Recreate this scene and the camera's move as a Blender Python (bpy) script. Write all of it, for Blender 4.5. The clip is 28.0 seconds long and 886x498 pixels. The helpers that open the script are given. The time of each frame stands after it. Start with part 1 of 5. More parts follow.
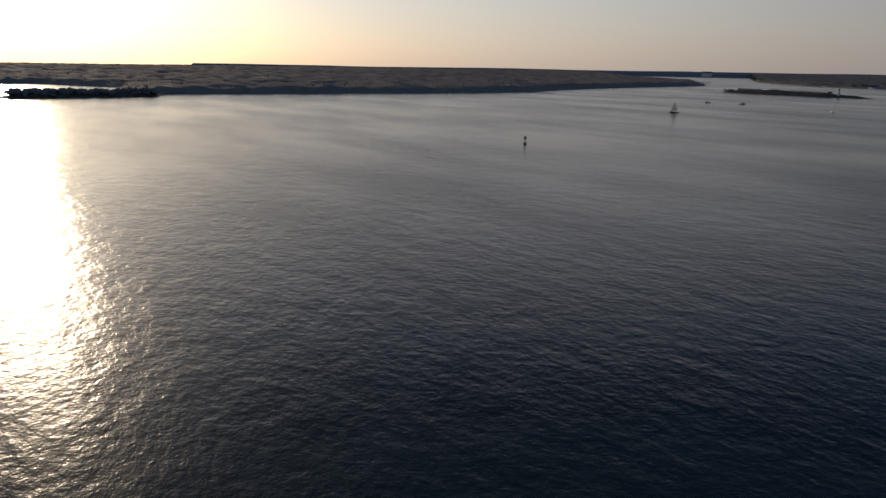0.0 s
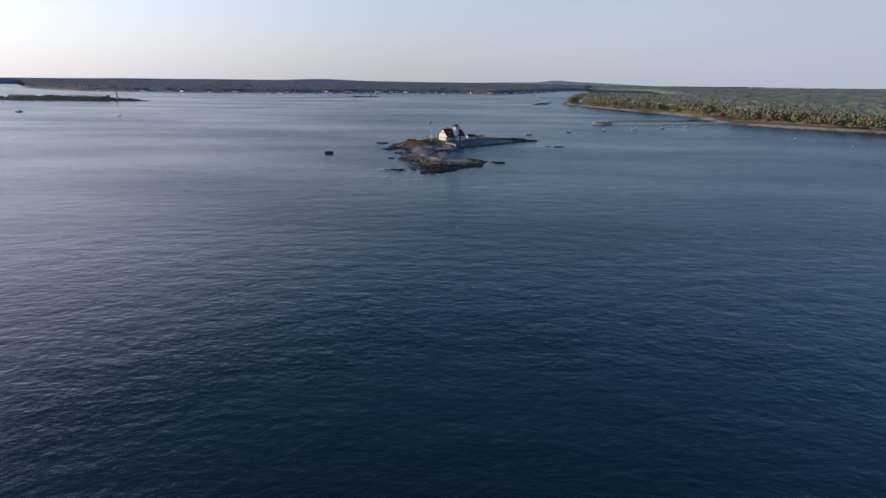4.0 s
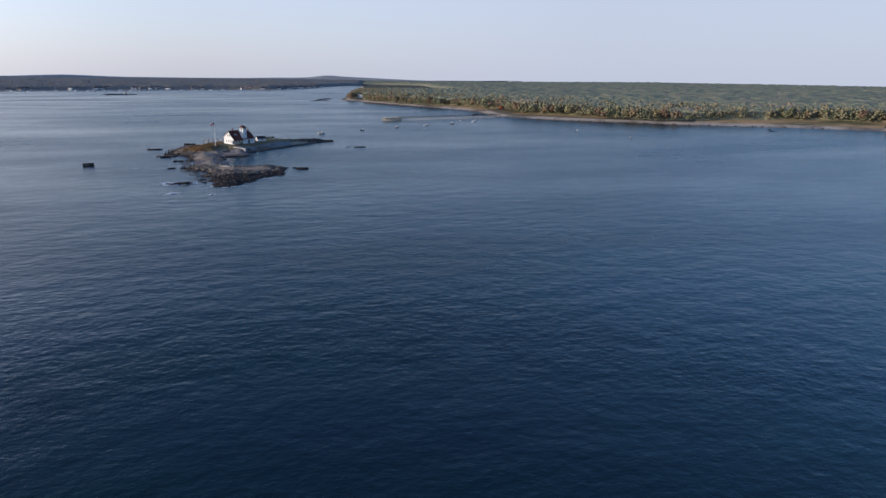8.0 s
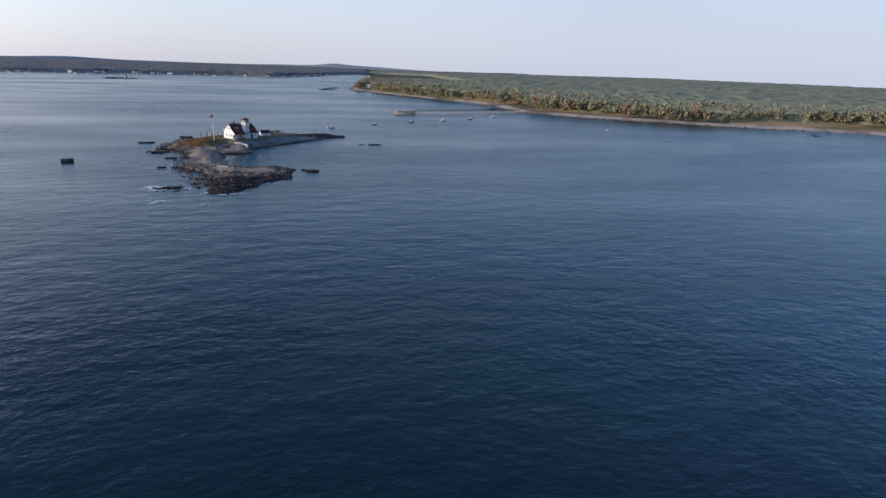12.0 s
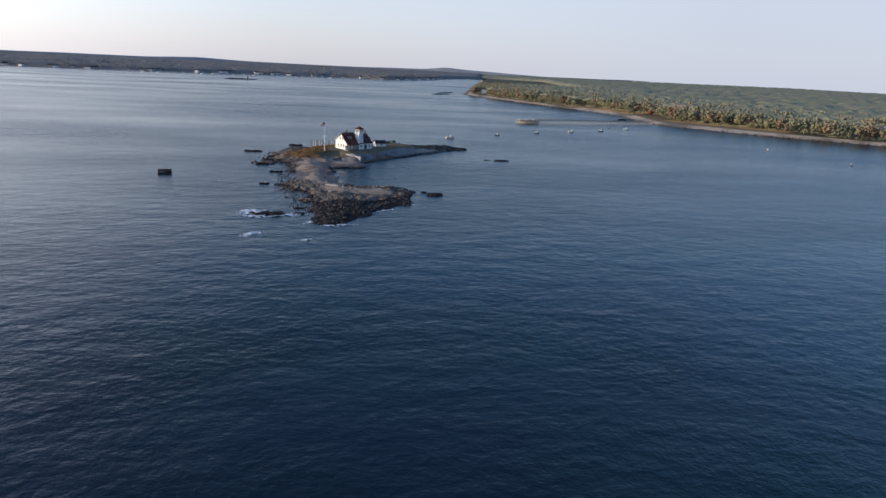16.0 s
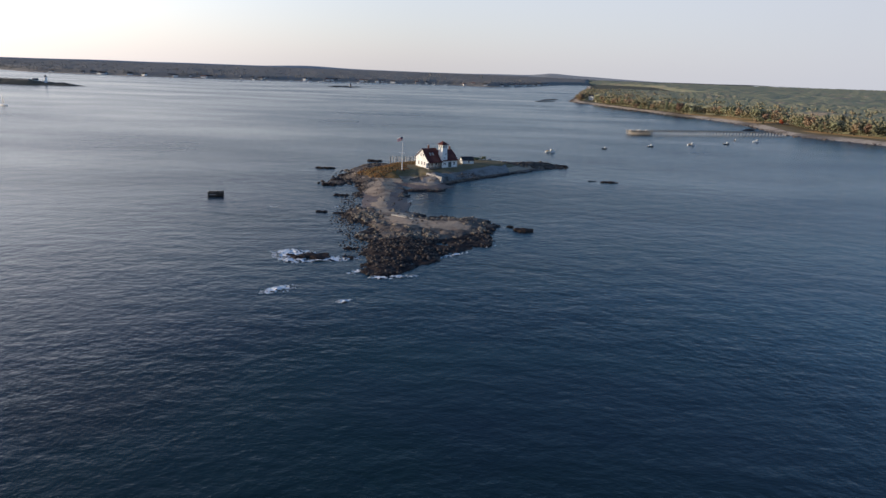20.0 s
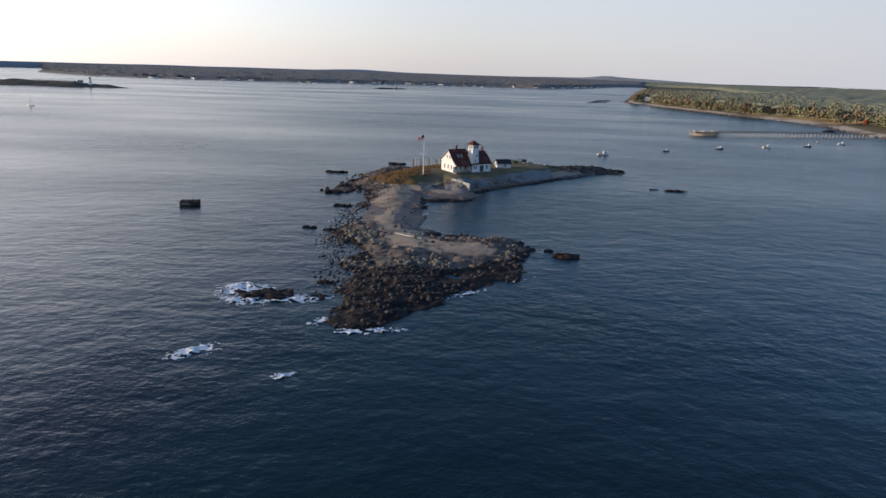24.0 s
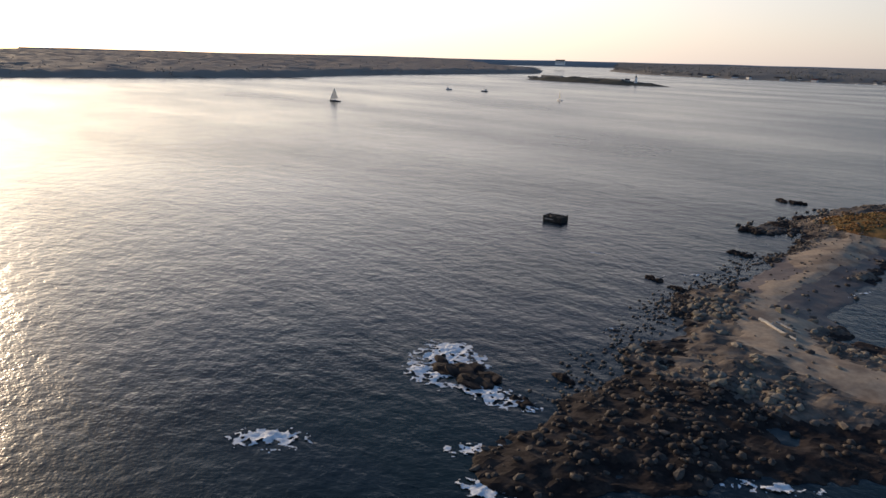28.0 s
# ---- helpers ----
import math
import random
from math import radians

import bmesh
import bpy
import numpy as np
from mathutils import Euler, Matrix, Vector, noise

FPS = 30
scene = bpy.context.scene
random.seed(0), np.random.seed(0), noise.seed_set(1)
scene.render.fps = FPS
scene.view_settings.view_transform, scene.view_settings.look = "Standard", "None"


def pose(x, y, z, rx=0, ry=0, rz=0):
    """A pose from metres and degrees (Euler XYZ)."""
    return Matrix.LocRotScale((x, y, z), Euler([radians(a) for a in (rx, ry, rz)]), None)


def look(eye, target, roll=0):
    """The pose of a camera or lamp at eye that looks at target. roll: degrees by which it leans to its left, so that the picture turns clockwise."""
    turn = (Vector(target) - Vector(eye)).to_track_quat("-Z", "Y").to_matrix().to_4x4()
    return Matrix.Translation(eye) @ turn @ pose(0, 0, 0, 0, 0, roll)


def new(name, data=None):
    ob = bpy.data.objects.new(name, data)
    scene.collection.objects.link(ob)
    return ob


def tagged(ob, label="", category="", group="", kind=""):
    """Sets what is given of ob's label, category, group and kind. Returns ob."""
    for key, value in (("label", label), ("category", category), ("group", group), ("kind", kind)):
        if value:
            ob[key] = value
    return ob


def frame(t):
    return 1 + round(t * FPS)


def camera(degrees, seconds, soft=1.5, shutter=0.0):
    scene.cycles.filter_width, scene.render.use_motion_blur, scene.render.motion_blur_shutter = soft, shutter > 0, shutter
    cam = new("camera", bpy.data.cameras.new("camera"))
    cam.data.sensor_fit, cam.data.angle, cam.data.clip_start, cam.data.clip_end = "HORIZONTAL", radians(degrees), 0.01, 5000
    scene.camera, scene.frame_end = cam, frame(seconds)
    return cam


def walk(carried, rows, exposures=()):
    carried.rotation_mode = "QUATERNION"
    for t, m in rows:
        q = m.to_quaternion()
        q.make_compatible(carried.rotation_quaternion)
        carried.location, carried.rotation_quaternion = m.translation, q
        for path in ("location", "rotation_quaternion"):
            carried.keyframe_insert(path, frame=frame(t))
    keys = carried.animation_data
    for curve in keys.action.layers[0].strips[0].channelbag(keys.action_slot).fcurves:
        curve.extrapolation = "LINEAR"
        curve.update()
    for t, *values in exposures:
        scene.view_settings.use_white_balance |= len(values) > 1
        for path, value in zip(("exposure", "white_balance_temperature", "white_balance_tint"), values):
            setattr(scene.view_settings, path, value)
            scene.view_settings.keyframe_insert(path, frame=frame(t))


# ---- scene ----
cam = camera(65.93, 28.0)
# seconds, x, y, z, yaw to the left of north, pitch up, roll
PATH = [
    (0.0, 19.60, -575.60, 52.20, 55.189, -15.114, 0.999),
    (0.5, 17.90, -576.00, 52.10, 35.671, -14.761, 0.769),
    (1.0, 15.90, -574.32, 52.79, 27.727, -14.461, 0.611),
    (1.5, 13.21, -572.40, 51.80, 17.565, -14.025, 0.183),
    (2.0, 9.30, -567.99, 51.59, 4.324, -14.118, 0.461),
    (2.5, 4.82, -562.58, 51.35, -0.536, -14.033, 0.507),
    (3.0, 1.03, -557.01, 51.35, 0.239, -14.010, 0.504),
    (3.5, -1.96, -551.43, 51.11, 0.541, -13.958, 0.594),
    (5.5, -9.80, -529.06, 50.44, -2.392, -13.931, 0.977),
    (6.0, -12.10, -524.22, 50.67, -10.475, -13.865, 0.531),
    (6.5, -13.89, -519.74, 50.78, -17.879, -13.884, 0.112),
    (7.0, -15.29, -514.62, 50.86, -18.499, -13.966, 0.160),
    (7.5, -16.37, -508.71, 50.92, -18.318, -14.073, 0.294),
    (8.0, -16.47, -502.44, 50.88, -18.091, -14.196, 0.413),
    (8.5, -16.28, -496.29, 51.03, -18.026, -14.306, 0.607),
    (9.0, -15.98, -490.35, 50.93, -18.098, -14.426, 0.861),
    (9.5, -15.72, -484.40, 51.03, -18.228, -14.532, 1.103),
    (10.0, -15.23, -478.13, 51.27, -18.290, -14.647, 1.223),
    (10.5, -14.57, -471.69, 51.30, -18.289, -14.727, 1.360),
    (11.0, -14.11, -464.71, 51.27, -18.214, -14.858, 1.585),
    (11.5, -13.72, -457.53, 51.29, -18.122, -14.919, 1.755),
    (13.5, -13.98, -426.72, 51.03, -15.601, -14.913, 2.149),
    (14.0, -14.06, -418.30, 50.75, -12.621, -14.957, 2.436),
    (14.5, -14.22, -409.81, 50.40, -9.735, -15.025, 2.647),
    (15.0, -14.37, -402.22, 50.48, -11.221, -14.906, 2.623),
    (15.5, -14.27, -395.08, 50.74, -11.387, -14.854, 2.571),
    (16.0, -13.12, -388.04, 50.61, -9.302, -14.869, 2.627),
    (16.5, -11.65, -381.42, 50.69, -9.430, -14.813, 2.473),
    (17.0, -10.05, -374.48, 50.73, -9.594, -14.741, 2.281),
    (17.5, -8.75, -367.06, 50.71, -7.501, -14.771, 2.301),
    (18.0, -7.38, -359.76, 50.54, -4.444, -14.836, 2.305),
    (18.5, -5.68, -352.75, 50.35, -2.887, -14.797, 2.279),
    (19.0, -4.16, -346.52, 50.48, -1.323, -14.802, 2.242),
    (19.5, -2.64, -340.33, 50.72, -0.962, -14.769, 2.136),
    (20.0, -1.01, -333.91, 50.42, -0.501, -14.702, 2.027),
    (20.5, 0.58, -327.29, 49.66, -0.287, -14.623, 1.978),
    (21.0, 1.82, -320.53, 48.68, 0.682, -14.620, 1.933),
    (21.5, 2.73, -313.76, 47.41, 1.669, -14.589, 1.885),
    (22.0, 3.90, -306.98, 46.16, 2.064, -14.562, 1.901),
    (22.5, 4.84, -300.33, 45.14, 2.474, -14.568, 1.886),
    (24.5, 8.59, -273.67, 43.15, 3.912, -14.473, 1.678),
    (25.0, 10.10, -267.70, 42.95, 1.975, -14.441, 1.686),
    (25.5, 12.20, -261.93, 43.06, 0.815, -14.480, 1.642),
    (26.0, 14.38, -256.16, 43.15, -0.062, -14.527, 1.636),
    (26.5, 16.64, -250.70, 43.01, 0.158, -14.534, 1.586),
    (27.0, 19.80, -243.60, 42.70, 3.100, -14.600, 1.630),
    (27.1, 20.76, -239.96, 42.60, 4.900, -14.760, 1.652),
    (27.2, 21.72, -236.32, 42.50, 14.200, -14.920, 1.674),
    (27.3, 22.68, -232.68, 42.40, 24.000, -15.080, 1.696),
    (27.4, 23.64, -229.04, 42.30, 32.000, -15.240, 1.718),
    (27.5, 24.60, -225.40, 42.20, 35.200, -15.400, 1.740),
    (27.7, 25.32, -221.32, 42.26, 39.300, -15.536, 1.636),
    (28.0, 26.40, -215.20, 42.35, 47.900, -15.740, 1.480),
]


def stand(x, y, z, yaw, pitch, roll):
    yaw, pitch = radians(yaw), radians(pitch)
    ahead = (-math.sin(yaw) * math.cos(pitch), math.cos(yaw) * math.cos(pitch), math.sin(pitch))
    return look((x, y, z), (x + ahead[0], y + ahead[1], z + ahead[2]), roll)


walk(cam, [(t, stand(*row)) for t, *row in PATH],
     [(0.0, -1.75, 6600, 13), (1.0, -1.55, 6450, 11), (2.0, -1.32, 5950, 12), (3.0, -0.78, 5750, 12), (3.5, -0.57, 5750, 12),
      (6.0, -0.3, 5650, 13), (11.0, -0.1, 5750, 13), (15.0, -0.1, 5850, 12), (20.0, -0.14, 6250, 12), (27.0, -0.23, 6400, 12), (27.4, -0.4, 6800, 13),
      (28.0, -0.44, 7000, 14)])

# ---- light ----
SUN_HEIGHT, SUN_SIDE = 10.0, 88.0
world = bpy.data.worlds.new("dusk_sky")
scene.world = world
world.use_nodes = True
wn = world.node_tree.nodes
sky = wn.new("ShaderNodeTexSky")
sky.sky_type, sky.sun_disc = "NISHITA", False
sky.sun_elevation, sky.sun_rotation = radians(SUN_HEIGHT), radians(-SUN_SIDE)
sky.altitude, sky.air_density, sky.dust_density, sky.ozone_density = 0, 1.1, 1.4, 4.5
# clear sky above, passing into pale autumn haze towards the horizon
wl = world.node_tree.links
clear = wn.new("ShaderNodeVectorMath")
clear.operation = "SCALE"
wl.new(sky.outputs[0], clear.inputs[0])
height = wn.new("ShaderNodeSeparateXYZ")
wl.new(wn.new("ShaderNodeTexCoord").outputs["Generated"], height.inputs[0])
thick = wn.new("ShaderNodeMapRange")
thick.interpolation_type = "SMOOTHSTEP"
thick.inputs[1].default_value, thick.inputs[2].default_value = 0.15, 0.25
thick.inputs[3].default_value, thick.inputs[4].default_value = 1.0, 0.0
# the haze stands higher on the sun's side, lowest at right angles to it
tilt = wn.new("ShaderNodeMapRange")
tilt.interpolation_type = "SMOOTHSTEP"
wl.new(height.outputs[0], tilt.inputs[0])
for i, v in enumerate((-0.7, 0.1, -0.14, 0.055)):
    tilt.inputs[i + 1].default_value = v
lift = wn.new("ShaderNodeMath")
wl.new(tilt.outputs[0], lift.inputs[0])
wl.new(height.outputs[2], lift.inputs[1])
wl.new(lift.outputs[0], thick.inputs[0])
veil = wn.new("ShaderNodeVectorMath")
veil.operation = "SCALE"
# warm towards the sun, cool away from it
tone = wn.new("ShaderNodeValToRGB")
tone.color_ramp.elements[0].color, tone.color_ramp.elements[1].color = (0.67, 0.57, 0.51, 1), (0.67, 0.675, 0.715, 1)
turn = wn.new("ShaderNodeMapRange")
turn.inputs[1].default_value, turn.inputs[2].default_value = -0.8, 0.5
wl.new(height.outputs[0], turn.inputs[0])
wl.new(turn.outputs[0], tone.inputs[0])
# away from the sun the haze hides the clear sky behind it
hide = wn.new("ShaderNodeMath")
hide.operation = "MULTIPLY"
wl.new(turn.outputs[0], hide.inputs[0])
wl.new(thick.outputs[0], hide.inputs[1])
seen = wn.new("ShaderNodeMapRange")
wl.new(hide.outputs[0], seen.inputs[0])
seen.inputs[4].default_value = 0.03
# the clear sky is deepest opposite the sun
deep = wn.new("ShaderNodeMapRange")
wl.new(height.outputs[0], deep.inputs[0])
for i, v in enumerate((-0.5, 0.6, 0.19, 0.275)):
    deep.inputs[i + 1].default_value = v
wl.new(deep.outputs[0], seen.inputs[3])
wl.new(seen.outputs[0], clear.inputs[3])
wl.new(tone.outputs[0], veil.inputs[0])
# the haze is brighter on the sun's side
side = wn.new("ShaderNodeMapRange")
side.interpolation_type = "SMOOTHSTEP"
wl.new(height.outputs[0], side.inputs[0])
for i, v in enumerate((-1.0, 0.0, 2.1, 0.97)):
    side.inputs[i + 1].default_value = v
both = wn.new("ShaderNodeMath")
both.operation = "MULTIPLY"
wl.new(thick.outputs[0], both.inputs[0])
wl.new(side.outputs[0], both.inputs[1])
wl.new(both.outputs[0], veil.inputs[3])
haze = wn.new("ShaderNodeVectorMath")
haze.operation = "ADD"
wl.new(clear.outputs[0], haze.inputs[0])
wl.new(veil.outputs[0], haze.inputs[1])
wl.new(haze.outputs[0], wn["Background"].inputs[0])
wn["Background"].inputs[1].default_value = 1.0
sun = new("sun", bpy.data.lights.new("sun", "SUN"))
sun.data.energy, sun.data.angle, sun.data.color = 4.6, radians(0.6), (1.0, 0.80, 0.56)
a, e = radians(SUN_SIDE), radians(SUN_HEIGHT)
sun.matrix_world = look((-math.sin(a) * math.cos(e) * 900, math.cos(a) * math.cos(e) * 900, math.sin(e) * 900), (0, 0, 0))


# ---- materials ----
def surface(name, c1, c2, scale, rough=0.8, bump=0.3, c3=None, big=0.08, metal=0.0, vary=0.0, depth=0.05, object_space=False):
    """Two colours in a fine noise, a third in wide stains, with relief; vary shifts the tone from object to object."""
    m = bpy.data.materials.new(name)
    m.use_nodes = True
    n, l = m.node_tree.nodes, m.node_tree.links
    bsdf = n["Principled BSDF"]
    bsdf.inputs["Roughness"].default_value, bsdf.inputs["Metallic"].default_value = rough, metal
    bsdf.inputs["Specular IOR Level"].default_value = 0.12 if rough > 0.8 else 0.5
    where = n.new("ShaderNodeTexCoord").outputs["Object"] if object_space else n.new("ShaderNodeNewGeometry").outputs["Position"]

    def grain(s, detail):
        t = n.new("ShaderNodeTexNoise")
        t.inputs["Scale"].default_value, t.inputs["Detail"].default_value, t.inputs["Roughness"].default_value = s, detail, 0.62
        l.new(where, t.inputs["Vector"])
        return t.outputs[0]

    def mix(f, x, y):
        k = n.new("ShaderNodeMix")
        k.data_type = "RGBA"
        l.new(f, k.inputs[0])
        for side, v in ((6, x), (7, y)):
            if isinstance(v, tuple):
                k.inputs[side].default_value = (*v, 1)
            else:
                l.new(v, k.inputs[side])
        return k.outputs[2]

    def steep(f, lo, hi):
        k = n.new("ShaderNodeMapRange")
        l.new(f, k.inputs[0])
        k.inputs[1].default_value, k.inputs[2].default_value = lo, hi
        return k.outputs[0]

    fine = grain(scale, 5)
    col = mix(steep(fine, 0.35, 0.65), c1, c2)
    if c3:
        col = mix(steep(grain(scale * big, 4), 0.48, 0.62), col, c3)
    if vary:
        info = n.new("ShaderNodeObjectInfo")
        hsv = n.new("ShaderNodeHueSaturation")
        k = n.new("ShaderNodeMapRange")
        l.new(info.outputs["Random"], k.inputs[0])
        k.inputs[3].default_value, k.inputs[4].default_value = 1 - vary, 1 + vary
        l.new(k.outputs[0], hsv.inputs["Value"])
        k = n.new("ShaderNodeMapRange")
        l.new(info.outputs["Random"], k.inputs[0])
        k.inputs[3].default_value, k.inputs[4].default_value = 0.5 - vary * 0.06, 0.5 + vary * 0.06
        l.new(k.outputs[0], hsv.inputs["Hue"])
        l.new(col, hsv.inputs["Color"])
        col = hsv.outputs[0]
    l.new(col, bsdf.inputs["Base Color"])
    if bump:
        b = n.new("ShaderNodeBump")
        b.inputs["Strength"].default_value, b.inputs["Distance"].default_value = bump, depth
        l.new(fine, b.inputs["Height"])
        l.new(b.outputs[0], bsdf.inputs["Normal"])
    return m


def woodland_toned(name, tones, patch, rough=0.9):
    """Leaf colours that drift from stand to stand and from tree to tree, with a tone of its own for each clump."""
    m = bpy.data.materials.new(name)
    m.use_nodes = True
    n, l = m.node_tree.nodes, m.node_tree.links
    bsdf = n["Principled BSDF"]
    bsdf.inputs["Roughness"].default_value, bsdf.inputs["Specular IOR Level"].default_value = rough, 0.08
    geo = n.new("ShaderNodeNewGeometry")
    own = n.new("ShaderNodeMath")
    own.operation = "MULTIPLY"
    l.new(geo.outputs["Random Per Island"], own.inputs[0])
    own.inputs[1].default_value = 0.25
    total = own.outputs[0]
    for scale, weight in ((patch, 1.5), (patch * 6, 0.9), (1.3, 0.5)):
        t = n.new("ShaderNodeTexNoise")
        t.inputs["Scale"].default_value, t.inputs["Detail"].default_value = scale, 2
        l.new(geo.outputs["Position"], t.inputs["Vector"])
        k = n.new("ShaderNodeMath")
        k.operation = "MULTIPLY_ADD"
        l.new(t.outputs[0], k.inputs[0])
        k.inputs[1].default_value = weight * 2.6
        l.new(total, k.inputs[2])
        total = k.outputs[0]
    span = n.new("ShaderNodeMapRange")
    l.new(total, span.inputs[0])
    span.inputs[1].default_value, span.inputs[2].default_value = 2.7, 5.2
    ramp = n.new("ShaderNodeValToRGB")
    while len(ramp.color_ramp.elements) < len(tones):
        ramp.color_ramp.elements.new(0.5)
    for i, c in enumerate(tones):
        ramp.color_ramp.elements[i].position = i / (len(tones) - 1)
        ramp.color_ramp.elements[i].color = (*c, 1)
    l.new(span.outputs[0], ramp.inputs[0])
    l.new(ramp.outputs[0], bsdf.inputs["Base Color"])
    leaf = n.new("ShaderNodeTexNoise")
    leaf.inputs["Scale"].default_value, leaf.inputs["Detail"].default_value = 0.45, 4
    l.new(geo.outputs["Position"], leaf.inputs["Vector"])
    rel = n.new("ShaderNodeBump")
    rel.inputs["Strength"].default_value, rel.inputs["Distance"].default_value = 0.6, 1.2
    l.new(leaf.outputs[0], rel.inputs["Height"])
    l.new(rel.outputs[0], bsdf.inputs["Normal"])
    return m


def toned_stones(name, tones, rough=0.9):
    """Stones of many tones: each takes its own, with a fine grain and some lichen on it."""
    m = bpy.data.materials.new(name)
    m.use_nodes = True
    n, l = m.node_tree.nodes, m.node_tree.links
    bsdf = n["Principled BSDF"]
    bsdf.inputs["Roughness"].default_value, bsdf.inputs["Specular IOR Level"].default_value = rough, 0.2
    geo, info = n.new("ShaderNodeNewGeometry"), n.new("ShaderNodeObjectInfo")
    t = n.new("ShaderNodeTexNoise")
    t.inputs["Scale"].default_value, t.inputs["Detail"].default_value = 2.2, 4
    l.new(geo.outputs["Position"], t.inputs["Vector"])
    total = geo.outputs["Random Per Island"]
    for sock, k in ((info.outputs["Random"], 0.6), (t.outputs[0], 0.7)):
        f = n.new("ShaderNodeMath")
        f.operation = "MULTIPLY_ADD"
        l.new(sock, f.inputs[0])
        f.inputs[1].default_value = k
        l.new(total, f.inputs[2])
        total = f.outputs[0]
    span = n.new("ShaderNodeMapRange")
    l.new(total, span.inputs[0])
    span.inputs[1].default_value, span.inputs[2].default_value = 0.45, 2.15
    ramp = n.new("ShaderNodeValToRGB")
    while len(ramp.color_ramp.elements) < len(tones):
        ramp.color_ramp.elements.new(0.5)
    for i, c in enumerate(tones):
        ramp.color_ramp.elements[i].position = i / (len(tones) - 1)
        ramp.color_ramp.elements[i].color = (*c, 1)
    l.new(span.outputs[0], ramp.inputs[0])
    l.new(ramp.outputs[0], bsdf.inputs["Base Color"])
    rel = n.new("ShaderNodeBump")
    rel.inputs["Strength"].default_value, rel.inputs["Distance"].default_value = 0.6, 0.12
    l.new(t.outputs[0], rel.inputs["Height"])
    l.new(rel.outputs[0], bsdf.inputs["Normal"])
    return m


def sea_surface():
    m = bpy.data.materials.new("sea_water")
    m.use_nodes = True
    n, l = m.node_tree.nodes, m.node_tree.links
    bsdf = n["Principled BSDF"]
    bsdf.inputs["IOR"].default_value = 1.333
    geo = n.new("ShaderNodeNewGeometry")

    def waves(scale, stretch, turn, detail):
        mp = n.new("ShaderNodeMapping")
        mp.inputs["Rotation"].default_value[2] = radians(turn)
        mp.inputs["Scale"].default_value = (scale * stretch, scale, scale)
        l.new(geo.outputs["Position"], mp.inputs[0])
        t = n.new("ShaderNodeTexNoise")
        t.inputs["Scale"].default_value, t.inputs["Detail"].default_value = 1.0, detail
        t.inputs["Roughness"].default_value = 0.55
        l.new(mp.outputs[0], t.inputs["Vector"])
        return t.outputs[0]

    def weigh(sock, k, add=None):
        f = n.new("ShaderNodeMath")
        f.operation = "MULTIPLY_ADD"
        l.new(sock, f.inputs[0])
        f.inputs[1].default_value = k
        if add:
            l.new(add, f.inputs[2])
        else:
            f.inputs[2].default_value = 0
        return f.outputs[0]

    def ramp(sock, lo, hi, a, b):
        k = n.new("ShaderNodeMapRange")
        l.new(sock, k.inputs[0])
        for i, v in enumerate((lo, hi, a, b)):
            k.inputs[i + 1].default_value = v
        return k.outputs[0]

    wind = waves(0.009, 0.4, 20, 4)
    chop = weigh(waves(0.75, 0.75, 24, 3), 0.125)
    cross = weigh(waves(0.42, 0.9, -48, 3), 0.17, chop)
    swell = weigh(waves(0.13, 0.65, -18, 2), 0.42, cross)
    ripple = weigh(waves(2.3, 0.8, 40, 2), 0.045, swell)
    b = n.new("ShaderNodeBump")
    b.inputs["Distance"].default_value = 1.0
    l.new(ramp(wind, 0.35, 0.65, 0.7, 1.0), b.inputs["Strength"])
    l.new(ripple, b.inputs["Height"])
    l.new(b.outputs[0], bsdf.inputs["Normal"])
    l.new(ramp(wind, 0.35, 0.65, 0.18, 0.28), bsdf.inputs["Roughness"])
    k = n.new("ShaderNodeMix")
    k.data_type = "RGBA"
    l.new(ramp(waves(0.02, 0.6, 50, 3), 0.4, 0.62, 0, 1), k.inputs[0])
    k.inputs[6].default_value, k.inputs[7].default_value = (0.0046, 0.0104, 0.0175, 1), (0.0034, 0.0135, 0.0150, 1)
    l.new(k.outputs[2], bsdf.inputs["Base Color"])
    return m


WATER = sea_surface()
SAND = surface("beach_sand", (0.43, 0.335, 0.245), (0.32, 0.245, 0.18), 1.2, 0.95, 0.4, (0.22, 0.165, 0.125), 0.12)
WETSAND = surface("wet_sand", (0.135, 0.095, 0.075), (0.10, 0.072, 0.06), 1.0, 0.6, 0.2)
ROCK = surface("shore_rock", (0.14, 0.11, 0.09), (0.066, 0.053, 0.047), 1.3, 0.9, 0.7, (0.19, 0.155, 0.125), 0.25, depth=0.2)
WEED = surface("weed_covered_rock", (0.028, 0.02, 0.019), (0.012, 0.009, 0.009), 1.1, 0.82, 0.6, (0.048, 0.036, 0.031), 0.35, depth=0.2)
STONES = toned_stones("beach_stones", [(0.045, 0.038, 0.036), (0.085, 0.07, 0.062), (0.13, 0.105, 0.09), (0.17, 0.15, 0.115), (0.24, 0.205, 0.165), (0.36, 0.32, 0.27)])
TIDESTONES = toned_stones("tide_stones", [(0.012, 0.010, 0.010), (0.024, 0.019, 0.018), (0.045, 0.036, 0.032), (0.08, 0.066, 0.056), (0.17, 0.14, 0.115)], 0.75)
GRASS = surface("dry_grass", (0.22, 0.135, 0.052), (0.165, 0.105, 0.042), 0.8, 0.95, 0.5, (0.23, 0.105, 0.038), 0.12, depth=0.15)
LAWN = surface("worn_lawn", (0.175, 0.14, 0.075), (0.14, 0.112, 0.062), 0.8, 0.95, 0.3, (0.19, 0.15, 0.10), 0.15)
